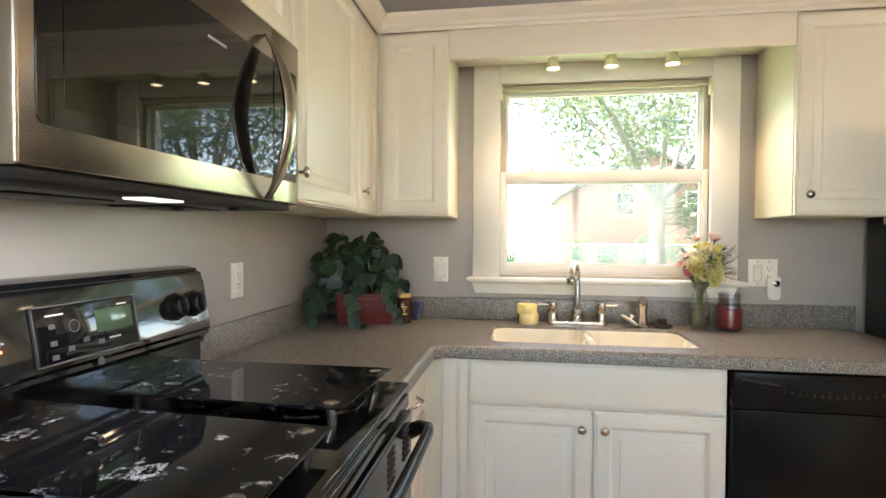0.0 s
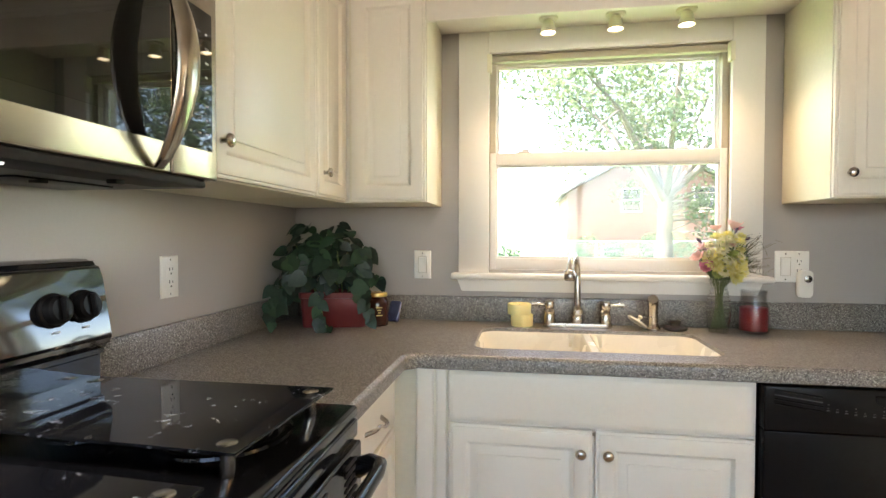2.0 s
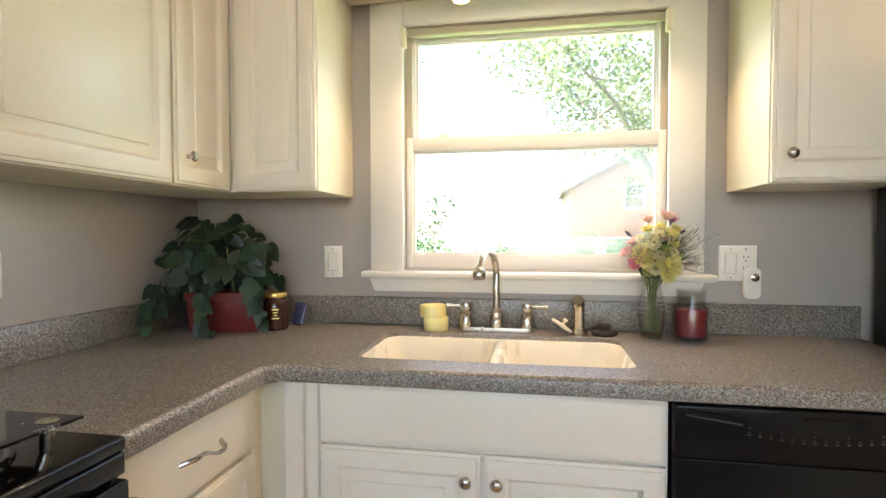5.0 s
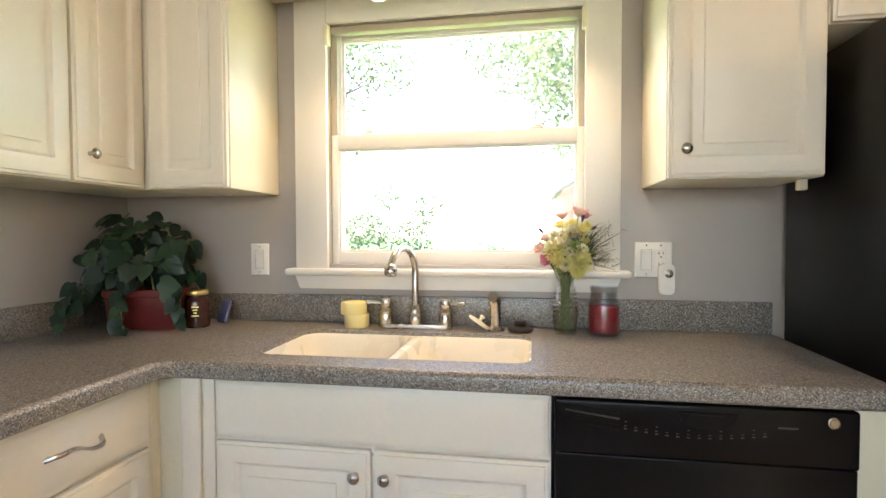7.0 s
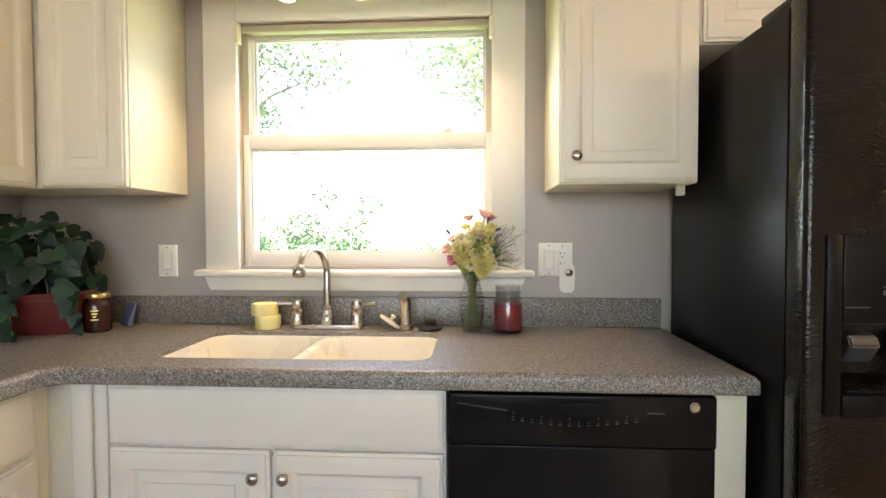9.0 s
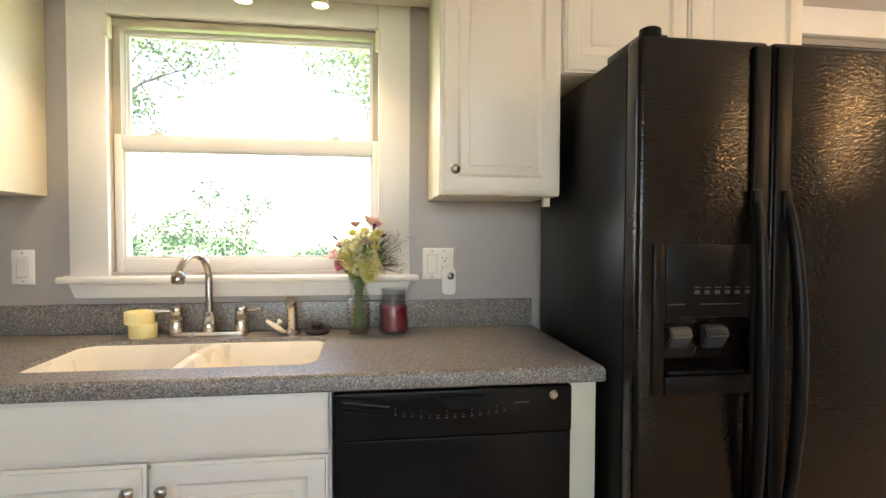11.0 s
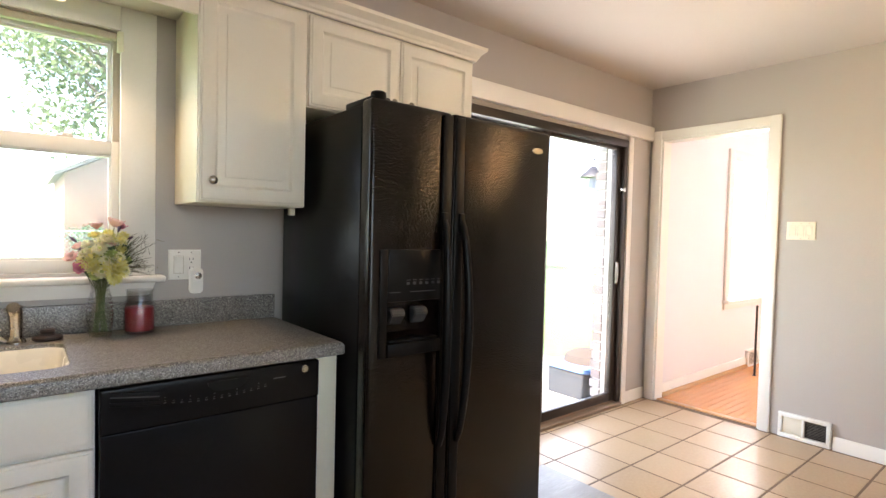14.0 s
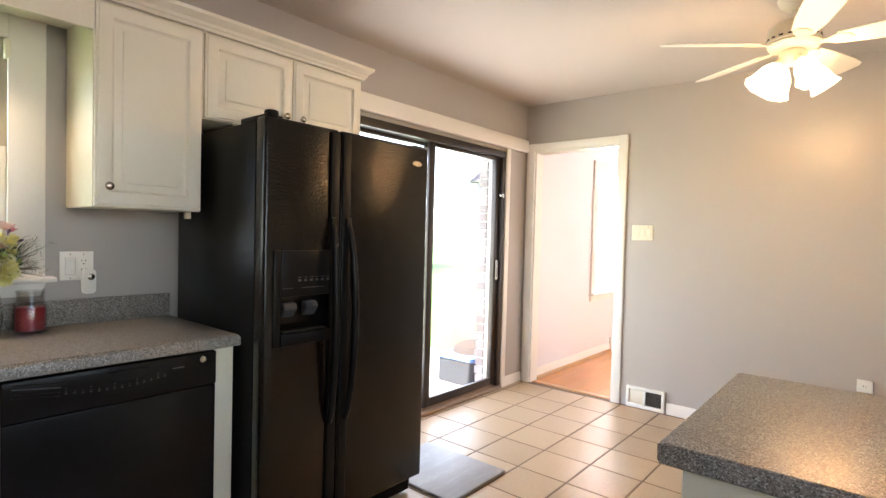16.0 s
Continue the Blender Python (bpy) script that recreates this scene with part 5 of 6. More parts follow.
spout = part("spout", tube(sp, [0.0125] * 3 + [0.0122 - 0.0015 * k / 18 for k in range(19)], 16), M_NICKEL, fa, smooth=60)
e = sp[-1]
part("aerator", lathe([(0, 0.006), (0.012, 0.006), (0.0175, 0.0), (0.0205, -0.008), (0.0215, -0.012), (0.0185, -0.014), (0.0205, -0.017), (0.020, -0.026), (0.016, -0.032), (0, -0.032)], m=Matrix.Translation(e) @ pose(0, 0, 0, -12, 0, 0)), M_NICKEL, spout)
for x, s in ((1.088, -1), (1.296, 1)):
    post = part("handle_post", lathe([(0.023, 0.014), (0.0235, 0.020), (0.0225, 0.044), (0.0205, 0.050), (0.0215, 0.054), (0.0225, 0.058), (0.0195, 0.064), (0.0165, 0.070), (0.0195, 0.076), (0.0195, 0.094), (0.017, 0.101), (0, 0.103)], (x, -0.095, CT)), M_NICKEL, fa)
    part("lever", tube([(x, -0.095, CT + 0.086), (x + s * 0.03, -0.098, CT + 0.086), (x + s * 0.068, -0.101, CT + 0.088)], [0.005, 0.0055, 0.0085], 12), M_NICKEL, post)
spray = thing("side_sprayer", (1.468, -0.105, CT), "brushed nickel side sprayer standing by the sink", "sprayer")
part("collar", lathe([(0, 0.0005), (0.026, 0.0005), (0.026, 0.006), (0.021, 0.012), (0.018, 0.022), (0, 0.022)], (1.468, -0.105, CT)), M_NICKEL, spray)
part("wand", tube([(1.468, -0.105, CT + 0.02), (1.467, -0.106, CT + 0.06), (1.466, -0.108, CT + 0.09), (1.463, -0.116, CT + 0.112), (1.460, -0.130, CT + 0.118)], [0.0160, 0.0165, 0.0185, 0.0215, 0.017], 16), M_NICKEL, spray, smooth=60)
st = thing("sink_stopper", (1.405, -0.10, CT), "cream sink stopper leaning at the sprayer", "stopper", "sink stoppers")
mt = Matrix.Translation((1.408, -0.103, CT + 0.024)) @ pose(0, 0, 0, -8, 34, 0)
part("disc", lathe([(0, 0), (0.036, 0), (0.040, 0.004), (0.038, 0.009), (0.020, 0.012), (0, 0.012)], m=mt), M_SINK, st)
part("grip", lathe([(0.006, 0.011), (0.005, 0.020), (0.009, 0.026), (0.008, 0.031), (0, 0.033)], m=mt, seg=16), M_SINK, st)
M_RUBBER = surface("dark_brown_rubber", (0.030, 0.020, 0.018), 0.45, vary=0.15)
st = thing("sink_stopper", (1.548, -0.095, CT), "dark rubber sink stopper lying on the counter", "stopper", "sink stoppers")
part("disc", lathe([(0, 0.0005), (0.036, 0.0005), (0.043, 0.006), (0.041, 0.012), (0.030, 0.016), (0, 0.017)], (1.548, -0.095, CT)), M_RUBBER, st)
part("grip", lathe([(0.022, 0.015), (0.018, 0.022), (0.021, 0.030), (0.018, 0.036), (0, 0.038)], (1.548, -0.095, CT)), M_RUBBER, st)


def wax(name, color):
    m, tr, b = nodes_of(name)
    b.inputs["Base Color"].default_value = (*color, 1)
    b.inputs["Roughness"].default_value = 0.45
    b.inputs["Subsurface Weight"].default_value = 0.35
    b.inputs["Subsurface Radius"].default_value = (0.02, 0.012, 0.005)
    bump(tr, b, noise_tex(tr, coords(tr), 45, 3), 0.15, 0.002)
    return m


ca = thing("pillar_candle", (0.975, -0.095, CT), "pale yellow unlit two-tier pillar candle", "candle")
M_WAX = wax("pale_yellow_wax", (0.83, 0.72, 0.34))
part("lower_wax", lathe([(0, 0.0005), (0.041, 0.0005), (0.043, 0.004), (0.043, 0.044), (0.041, 0.047), (0, 0.047)], (0.982, -0.095, CT), 40), M_WAX, ca)
part("upper_wax", lathe([(0, 0.0465), (0.043, 0.0465), (0.045, 0.050), (0.0455, 0.084), (0.043, 0.088), (0.037, 0.086), (0.030, 0.078), (0, 0.077)], (0.972, -0.097, CT), 40), M_WAX, ca)
part("wick", tube([(0.972, -0.097, CT + 0.075), (0.973, -0.097, CT + 0.084)], 0.001, 6), M_DARK, ca)

jar = thing("jar_candle", (1.812, -0.108, CT), "dark red jar candle in clear glass", "candle")
M_CLEAR = glass_mat("clear_jar_glass", (0.94, 0.95, 0.95), 0.03, 2.6, 0.4)
jp = [(0.0, 0.0005), (0.044, 0.0005), (0.049, 0.006), (0.050, 0.030), (0.050, 0.098), (0.046, 0.112), (0.042, 0.118), (0.042, 0.146), (0.045, 0.150), (0.045, 0.156), (0.041, 0.156), (0.039, 0.146), (0.039, 0.118), (0.0465, 0.096), (0.0465, 0.010), (0, 0.006)]
g = part("glass_jar", lathe(jp, (1.812, -0.108, CT), 40), M_CLEAR, jar)
g.visible_shadow = False
part("red_wax", lathe([(0, 0.007), (0.046, 0.011), (0.0462, 0.092), (0.040, 0.095), (0, 0.093)], (1.812, -0.108, CT), 40), wax("dark_red_wax", (0.30, 0.030, 0.035)), jar)

# vase of flowers
VX, VY = 1.692, -0.115
vase = thing("flower_vase", (VX, VY, CT), "ribbed clear glass vase holding a mixed bouquet", "vase")
vp = []
for k in range(41):
    s = k / 40
    z = 0.004 + 0.190 * s
    r = 0.033 + 0.012 * math.sin(math.pi * min(1, s / 0.85)) ** 1.0 - 0.008 * s + (0.012 * max(0, (s - 0.82) / 0.18) ** 1.5)
    vp.append((r + (0.0020 * math.sin(k * math.pi / 1.5) if 0.25 < s < 0.85 else 0), z))
prof = [(0, 0.0005), (0.034, 0.0005)] + vp + [(r - 0.0025, z) for r, z in vp[::-1]] + [(0, 0.010)]
M_VASE = glass_mat("clear_vase_glass", (0.985, 0.99, 0.975), 0.03, 2.4, 0.55)
g = part("glass", lathe(prof, (VX, VY, CT), 36), M_VASE, vase)
g.visible_shadow = False
M_WATER = glass_mat("vase_water", (0.96, 0.97, 0.92), 0.02)
g = part("water", lathe([(0, 0.011), (0.032, 0.012), (0.0395, 0.06), (0.041, 0.085), (0, 0.085)], (VX, VY, CT), 28), M_WATER, vase)
g.visible_shadow = False
M_STEM = leaf_mat("stem_green", (0.08, 0.12, 0.04), (0.20, 0.25, 0.10))
rng = random.Random(21)
BLOOMS = [  # x, z about the vase, y towards the room, radius, kind
    (-0.045, 0.262, -0.055, 0.036, "yellow"), (0.028, 0.236, -0.075, 0.040, "yellow"), (-0.010, 0.300, -0.050, 0.026, "cream"),
    (0.012, 0.330, -0.030, 0.022, "yellow"), (0.062, 0.325, -0.020, 0.020, "yellow"), (0.052, 0.285, -0.050, 0.019, "yellow"),
    (-0.012, 0.222, -0.080, 0.020, "cream"), (0.060, 0.222, -0.060, 0.020, "cream"), (-0.062, 0.230, -0.055, 0.026, "pink"),
    (-0.088, 0.258, -0.030, 0.024, "palepink"), (0.032, 0.352, -0.020, 0.028, "palepink"), (0.016, 0.295, -0.030, 0.022, "palepink"),
    (0.050, 0.345, 0.010, 0.022, "pink"), (0.020, 0.268, -0.075, 0.022, "green"), (-0.030, 0.215, -0.060, 0.018, "green"), (-0.020, 0.345, 0.010, 0.022, "palepink"), (-0.050, 0.300, -0.035, 0.020, "cream"), (0.000, 0.255, -0.085, 0.018, "cream"), (0.030, 0.310, -0.045, 0.018, "cream"), (-0.075, 0.288, -0.010, 0.018, "palepink"), (0.070, 0.255, -0.030, 0.018, "green"),
    (-0.018, 0.285, -0.072, 0.022, "cream"), (0.040, 0.262, -0.078, 0.021, "cream"), (-0.030, 0.325, -0.030, 0.020, "yellow"), (0.045, 0.312, -0.055, 0.021, "yellow"),
    (-0.060, 0.276, -0.060, 0.020, "cream"), (0.004, 0.316, -0.058, 0.020, "cream"), (-0.040, 0.238, -0.085, 0.022, "yellow"), (0.024, 0.210, -0.090, 0.026, "yellow")]
PETAL = {"yellow": ((0.78, 0.70, 0.20), (0.85, 0.81, 0.42)), "cream": ((0.82, 0.77, 0.50), (0.88, 0.85, 0.68)), "pink": ((0.60, 0.15, 0.26), (0.74, 0.32, 0.40)),
         "palepink": ((0.78, 0.46, 0.42), (0.86, 0.64, 0.58)), "green": ((0.30, 0.38, 0.10), (0.45, 0.50, 0.18))}
PM = {k: leaf_mat("petals_" + k, a, c, 0.55, 0.3) for k, (a, c) in PETAL.items()}


def petal(bm, m, w, l, cup):
    vs = []
    for s, ww in ((0, 0.25), (0.45, 1.0), (0.8, 0.85), (1.0, 0.25)):
        for side in (-1, 0, 1):
            vs.append(bm.verts.new(m @ Vector((side * ww * w / 2, s * l, cup * s * s * l + (0.12 * w if side else 0)))))
    for r in range(3):
        for q in range(2):
            bm.faces.new((vs[r * 3 + q], vs[r * 3 + q + 1], vs[r * 3 + 4 + q], vs[r * 3 + 3 + q]))


for bx, bz, by, r, kind in BLOOMS:
    bx, bz, r, by = bx * 0.92 + 0.008, 0.20 + (bz - 0.20) * 1.16, r * (1.45 if "pink" in kind else 1.18), by * 0.75
    c0 = Vector((VX + bx, VY + by, CT + bz))
    out = (c0 - Vector((VX, VY + 0.02, CT + 0.20))).normalized()
    rot = out.to_track_quat("Z", "Y").to_matrix().to_4x4()
    bm = bmesh.new()
    lily = "pink" in kind
    layers = [(6, 0.25, 0.95), (6, 0.7, 0.75)] if lily else [(18, 0.05, 1.0), (16, 0.4, 0.88), (14, 0.8, 0.70), (10, 1.3, 0.52), (7, 2.0, 0.36)]
    for cnt, cup, size in layers:
        for k in range(cnt):
            a = 2 * math.pi * (k + rng.random() * 0.4) / cnt
            petal(bm, Matrix.Translation(c0) @ rot @ Matrix.Rotation(a, 4, "Z") @ Matrix.Rotation(radians(rng.uniform(-8, 8) + (35 if lily else 0)), 4, "X"), r * (0.75 if lily else 0.30), r * size * rng.uniform(0.9, 1.08), cup * (0.5 if lily else 1))
    fl = part("bloom", bm, PM[kind], vase, {"yellow": "yellow chrysanthemum", "cream": "cream daisy-like bloom", "pink": "deep pink lily bud", "palepink": "pale pink lily", "green": "yellow-green filler bloom"}[kind], 60)
    if kind == "cream":
        part("bloom_eye", lathe([(0, 0.30 * r), (0.22 * r, 0.24 * r), (0.26 * r, 0.1 * r), (0, 0)], m=Matrix.Translation(c0 + out * 0.3 * r) @ rot, seg=12), PM["green"], fl)
    p0 = Vector((VX + rng.uniform(-0.02, 0.02), VY + rng.uniform(-0.02, 0.02), CT + 0.016))
    neck = Vector((VX + bx * 0.22, VY + by * 0.22, CT + 0.165))
    part("stem", tube([p0, (p0 + neck) / 2, neck, (neck + c0) / 2 + Vector((0, 0, 0.006)), c0], 0.0014, 6), M_STEM, vase)
bm = bmesh.new()
for k in range(150):
    a = rng.uniform(-1, 1)
    base = Vector((VX + rng.uniform(-0.02, 0.03), VY + rng.uniform(-0.03, 0.02), CT + 0.19))
    tip = Vector((VX + rng.uniform(-0.07, 0.10), VY + rng.uniform(-0.06, 0.05), CT + rng.uniform(0.22, 0.34)))
    d = (tip - base)
    side = d.cross(Vector((0, 1, 0.2))).normalized() * 0.008
    mid = base + d * 0.6
    vs = [bm.verts.new(p) for p in (base, mid - side, tip, mid + side)]
    bm.faces.new(vs)
tagged(part("filler_leaves", bm, leaf_mat("bouquet_leaf", (0.02, 0.05, 0.015), (0.07, 0.12, 0.04)), vase), kind="stuff")
bm = bmesh.new()
for k in range(46):
    base = Vector((VX + 0.025, VY - 0.01, CT + 0.20))
    d = Vector((rng.uniform(0.04, 0.14), rng.uniform(-0.05, 0.05), rng.uniform(0.0, 0.16)))
    tip = base + d
    pts = [base, base + d * 0.5 + Vector((0, 0, 0.02)), tip]
    add(bm, tube(pts, [0.0011, 0.0009, 0.0005], 4, False))
    for q in range(4):
        s = base + d * rng.uniform(0.45, 1.0) + Vector((0, 0, 0.012))
        e2 = s + Vector((rng.uniform(-0.005, 0.03), rng.uniform(-0.015, 0.015), rng.uniform(-0.012, 0.028)))
        add(bm, tube([s, e2], [0.0009, 0.0004], 3, False))
tagged(part("feathery_grass", bm, leaf_mat("dry_grass", (0.07, 0.06, 0.03), (0.16, 0.13, 0.07)), vase, "brownish feathery grass sprays"), kind="stuff")
M_BUD = leaf_mat("dark_bud", (0.05, 0.02, 0.05), (0.10, 0.04, 0.10))
for p, d in (((-0.07, -0.03, 0.325), (-0.02, 0, 0.02)), ((0.05, -0.01, 0.36), (0.006, 0, 0.035)), ((-0.05, -0.04, 0.305), (-0.02, 0, -0.004)), ((0.075, -0.02, 0.335), (0.02, 0, 0.012))):
    c0 = Vector((VX, VY, CT)) + Vector(p)
    part("dark_bud", tube([c0, c0 + Vector(d) * 0.5, c0 + Vector(d)], [0.002, 0.006, 0.001], 6), M_BUD, vase)

# potted ivy in the corner, with a honey jar
IV = Matrix.Translation((0.262, -0.205, CT)) @ pose(0, 0, 0, 0, 0, 14)
ivy = thing("potted_ivy", (0.262, -0.205, CT), "green trailing ivy in a red-brown ceramic trough", "potted plant")
M_POT = surface("red_brown_glaze", (0.14, 0.020, 0.018), 0.35, vary=0.15, scale=8, grain=70, relief=0.08)
bm = bmesh.new()
last = None
for ex, ey, z in ((0.116, 0.060, 0.001), (0.119, 0.062, 0.004), (0.126, 0.068, 0.112), (0.131, 0.074, 0.114), (0.132, 0.076, 0.134), (0.128, 0.072, 0.137), (0.120, 0.064, 0.128), (0.112, 0.058, 0.100)):
    ring = [bm.verts.new((px, py, z)) for px, py in rounded_rect(-ex, ex, -ey, ey, 0.018, 4)]
    if last:
        for k in range(len(ring)):
            bm.faces.new((last[k], last[(k + 1) % len(ring)], ring[(k + 1) % len(ring)], ring[k]))
    else:
        bm.faces.new(ring[::-1])
    last = ring
bm.faces.new(last)
bmesh.ops.transform(bm, matrix=IV, verts=bm.verts)
part("trough", bm, M_POT, ivy)


def ivy_mat(name):
    m, t, b = nodes_of(name)
    oi = t.nodes.new("ShaderNodeObjectInfo")
    c1 = ramp(t, oi.outputs["Random"], [(0, (0.0035, 0.013, 0.009)), (0.6, (0.010, 0.032, 0.018)), (0.88, (0.022, 0.060, 0.028)), (1, (0.05, 0.11, 0.045))])
    v = coords(t, object_space=True)
    vein = ramp(t, noise_tex(t, v, 4, 4), [(0.42, (0, 0, 0)), (0.7, (0.4, 0.4, 0.4))])
    t.links.new(mix(t, vein, c1, (0.035, 0.07, 0.04)), b.inputs["Base Color"])
    b.inputs["Roughness"].default_value = 0.42
    return m


M_LEAF = ivy_mat("ivy_leaf_surface")
HEART = [(0.0, 0.0), (0.20, -0.10), (0.40, 0.02), (0.48, 0.24), (0.40, 0.52), (0.22, 0.80), (0.0, 1.05)]
lm = bmesh.new()
mid = [lm.verts.new((0, y, -0.10 * (y - 0.4) ** 2)) for y in (0.0, 0.15, 0.30, 0.50, 0.70, 0.88, 1.05)]
for s in (-1, 1):
    edge = [mid[0]] + [lm.verts.new((s * x, y, 0.16 * x - 0.10 * (y - 0.4) ** 2)) for x, y in HEART[1:-1]] + [mid[-1]]
    for k in range(6):
        q = [mid[k], edge[k], edge[k + 1], mid[k + 1]]
        u = []
        for vtx in q:
            if vtx not in u:
                u.append(vtx)
        if len(u) > 2:
            lm.faces.new(u)
leaf_me = mesh_from("leaf", lm, M_LEAF, 60)
rng = random.Random(11)


def add_leaf(at, face, size, roll):
    d = Vector(face).normalized()
    rot = d.to_track_quat("Z", "Y").to_matrix().to_4x4()
    o = new("leaf", leaf_me)
    o.parent, o.matrix_parent_inverse = ivy, PARENT_AT[ivy.name].inverted()
    o.matrix_basis = Matrix.Translation(at) @ rot @ Matrix.Rotation(roll, 4, "Z") @ Matrix.Diagonal((size, size, size, 1))


n_leaf = 0
centre = Vector((0.215, -0.19, CT + 0.205))
while n_leaf < 215:
    a, u = rng.uniform(0, 2 * math.pi), rng.uniform(-0.5, 1)
    rx, ry, rz = 0.185, 0.15, 0.195
    p = centre + Vector((rx * math.cos(a) * math.sqrt(1 - u * u * 0.8), ry * math.sin(a) * math.sqrt(1 - u * u * 0.8), rz * u)) * rng.uniform(0.62, 1.06)
    if p.x < 0.035 or p.y > -0.035 or p.z < CT + 0.11 or (p.z < CT + 0.165 and p.y < -0.22 and 0.12 < p.x < 0.36):
        continue
    f = (p - centre) + Vector((0.04, -0.14, 0.05)) + Vector((rng.uniform(-0.20, 0.20), rng.uniform(-0.12, 0.08), rng.uniform(-0.12, 0.20)))
    add_leaf(p, f, rng.uniform(0.042, 0.074), math.pi + rng.uniform(-1.2, 1.2))
    n_leaf += 1
TRAILS = [[(0.13, -0.25, 1.05), (0.10, -0.33, 1.04), (0.10, -0.37, 0.985), (0.095, -0.40, 0.94)],
          [(0.10, -0.22, 1.05), (0.07, -0.30, 1.07), (0.07, -0.36, 1.03), (0.085, -0.39, 0.97)],
          [(0.22, -0.29, 1.055), (0.25, -0.325, 1.02), (0.265, -0.345, 0.965), (0.29, -0.36, 0.925)],
          [(0.36, -0.21, 1.06), (0.405, -0.245, 1.05), (0.415, -0.255, 0.99), (0.425, -0.26, 0.945)],
          [(0.34, -0.15, 1.10), (0.40, -0.15, 1.10), (0.43, -0.16, 1.08)]]
for tr in TRAILS:
    pts = [Vector(p) for p in tr]
    part("stem", tube(pts, 0.002, 6), M_STEM, ivy)
    for k in range(len(pts) - 1):
        for s in (0.2, 0.6, 0.95):
            p = pts[k].lerp(pts[k + 1], s) + Vector((rng.uniform(-0.012, 0.012), rng.uniform(-0.012, 0.004), rng.uniform(0.0, 0.012)))
            p.z = max(p.z, CT + 0.012)
            p.x = max(p.x, 0.034)
            add_leaf(p, (rng.uniform(-0.3, 0.4), -1, rng.uniform(0.1, 0.7)), rng.uniform(0.036, 0.056), math.pi + rng.uniform(-0.9, 0.9))
for k in range(16):
    a = rng.uniform(0, 2 * math.pi)
    p1 = Vector((0.262 + 0.07 * math.cos(a), -0.205 + 0.04 * math.sin(a), CT + 0.10))
    p2 = centre + Vector((0.12 * math.cos(a), 0.09 * math.sin(a), rng.uniform(0.0, 0.12)))
    part("stem", tube([p1, (p1 + p2) / 2 + Vector((0, 0, 0.02)), p2], 0.0022, 6), M_STEM, ivy)

hj = thing("honey_jar", (0.424, -0.178, CT), "dark honey jar with a gold lid", "jar")
M_HONEY = surface("dark_honey_glass", (0.045, 0.014, 0.010), 0.08, vary=0.2, scale=10, relief=0)
M_GOLD = surface("gold_lid", (0.72, 0.52, 0.18), 0.28, 1.0, vary=0.08, scale=12)
part("glass", lathe([(0, 0.0005), (0.038, 0.0005), (0.042, 0.006), (0.0425, 0.085), (0.040, 0.099), (0.034, 0.107), (0.034, 0.114), (0, 0.114)], (0.424, -0.178, CT), 32), M_HONEY, hj)
part("lid", lathe([(0, 0.114), (0.037, 0.114), (0.038, 0.116), (0.038, 0.127), (0.036, 0.130), (0, 0.130)], (0.424, -0.178, CT), 32), M_GOLD, hj, "gold screw lid")
for k, (w, z) in enumerate(((0.024, 0.072), (0.016, 0.062), (0.010, 0.052), (0.024, 0.042))):
    bmq = box(-w / 2, w / 2, -0.0432, -0.0426, z, z + 0.004)
    bmesh.ops.transform(bmq, matrix=Matrix.Translation((0.424, -0.178, CT)) @ pose(0, 0, 0, 0, 0, 25), verts=bmq.verts)
    part("label_bar", bmq, M_GOLD, hj)
pk = thing("small_packet", (0.462, -0.095, CT), "small dark blue foil packet leaning at the backsplash", "packet")
pm = Matrix.Translation((0.462, -0.090, CT + 0.001)) @ pose(0, 0, 0, -16, 0, -25)
bm = box(-0.028, 0.028, -0.010, 0.010, 0, 0.085, 0.008, 3)
for v in bm.verts:
    v.co.y *= 1 - 0.7 * (v.co.z / 0.085) ** 2
bmesh.ops.transform(bm, matrix=pm, verts=bm.verts)
part("pouch", bm, surface("dark_blue_foil", (0.10, 0.11, 0.20), 0.3, 0.2, vary=0.25, scale=30, grain=90, relief=0.3), pk)

# ---- outside ----
GZ = -0.28
solid("ground", box(-120, 120, 0.9, 160, GZ - 0.3, GZ), M_LAWN, "sunlit green lawn", "lawn", "structure")
solid("ground_near_house", box(-120, 120, WT + 0.003, 0.9, GZ - 0.3, GZ - 0.002), M_LAWN, "grass along the house wall", "lawn", "structure")
# Added unseen ground; pale so the daylight it bounces in stays neutral.
solid("ground_south", box(-120, 120, -160, YS - 0.153, GZ - 0.3, GZ - 0.001), M_PATIO, "unseen pale ground added on the south side to bounce neutral daylight", "paving", "structure")
solid("pavement", box(2.6, 6.4, WT + 0.004, 2.7, GZ + 0.004, -0.14, 0.01), M_PATIO, "pale concrete patio slab outside the sliding door", "patio", "structure")


def brick_mat(name):
    m, t, b = nodes_of(name)
    oi = t.nodes.new("ShaderNodeObjectInfo")
    base = ramp(t, oi.outputs["Random"], [(0, (0.28, 0.23, 0.22)), (0.5, (0.36, 0.31, 0.30)), (1, (0.42, 0.38, 0.37))])
    v = coords(t)
    t.links.new(mix(t, ramp(t, noise_tex(t, v, 40, 4), [(0.4, (0, 0, 0)), (0.7, (0.5, 0.5, 0.5))]), base, (0.34, 0.29, 0.27)), b.inputs["Base Color"])
    b.inputs["Roughness"].default_value = 0.9
    bump(t, b, noise_tex(t, v, 120, 3), 0.5, 0.003)
    return m


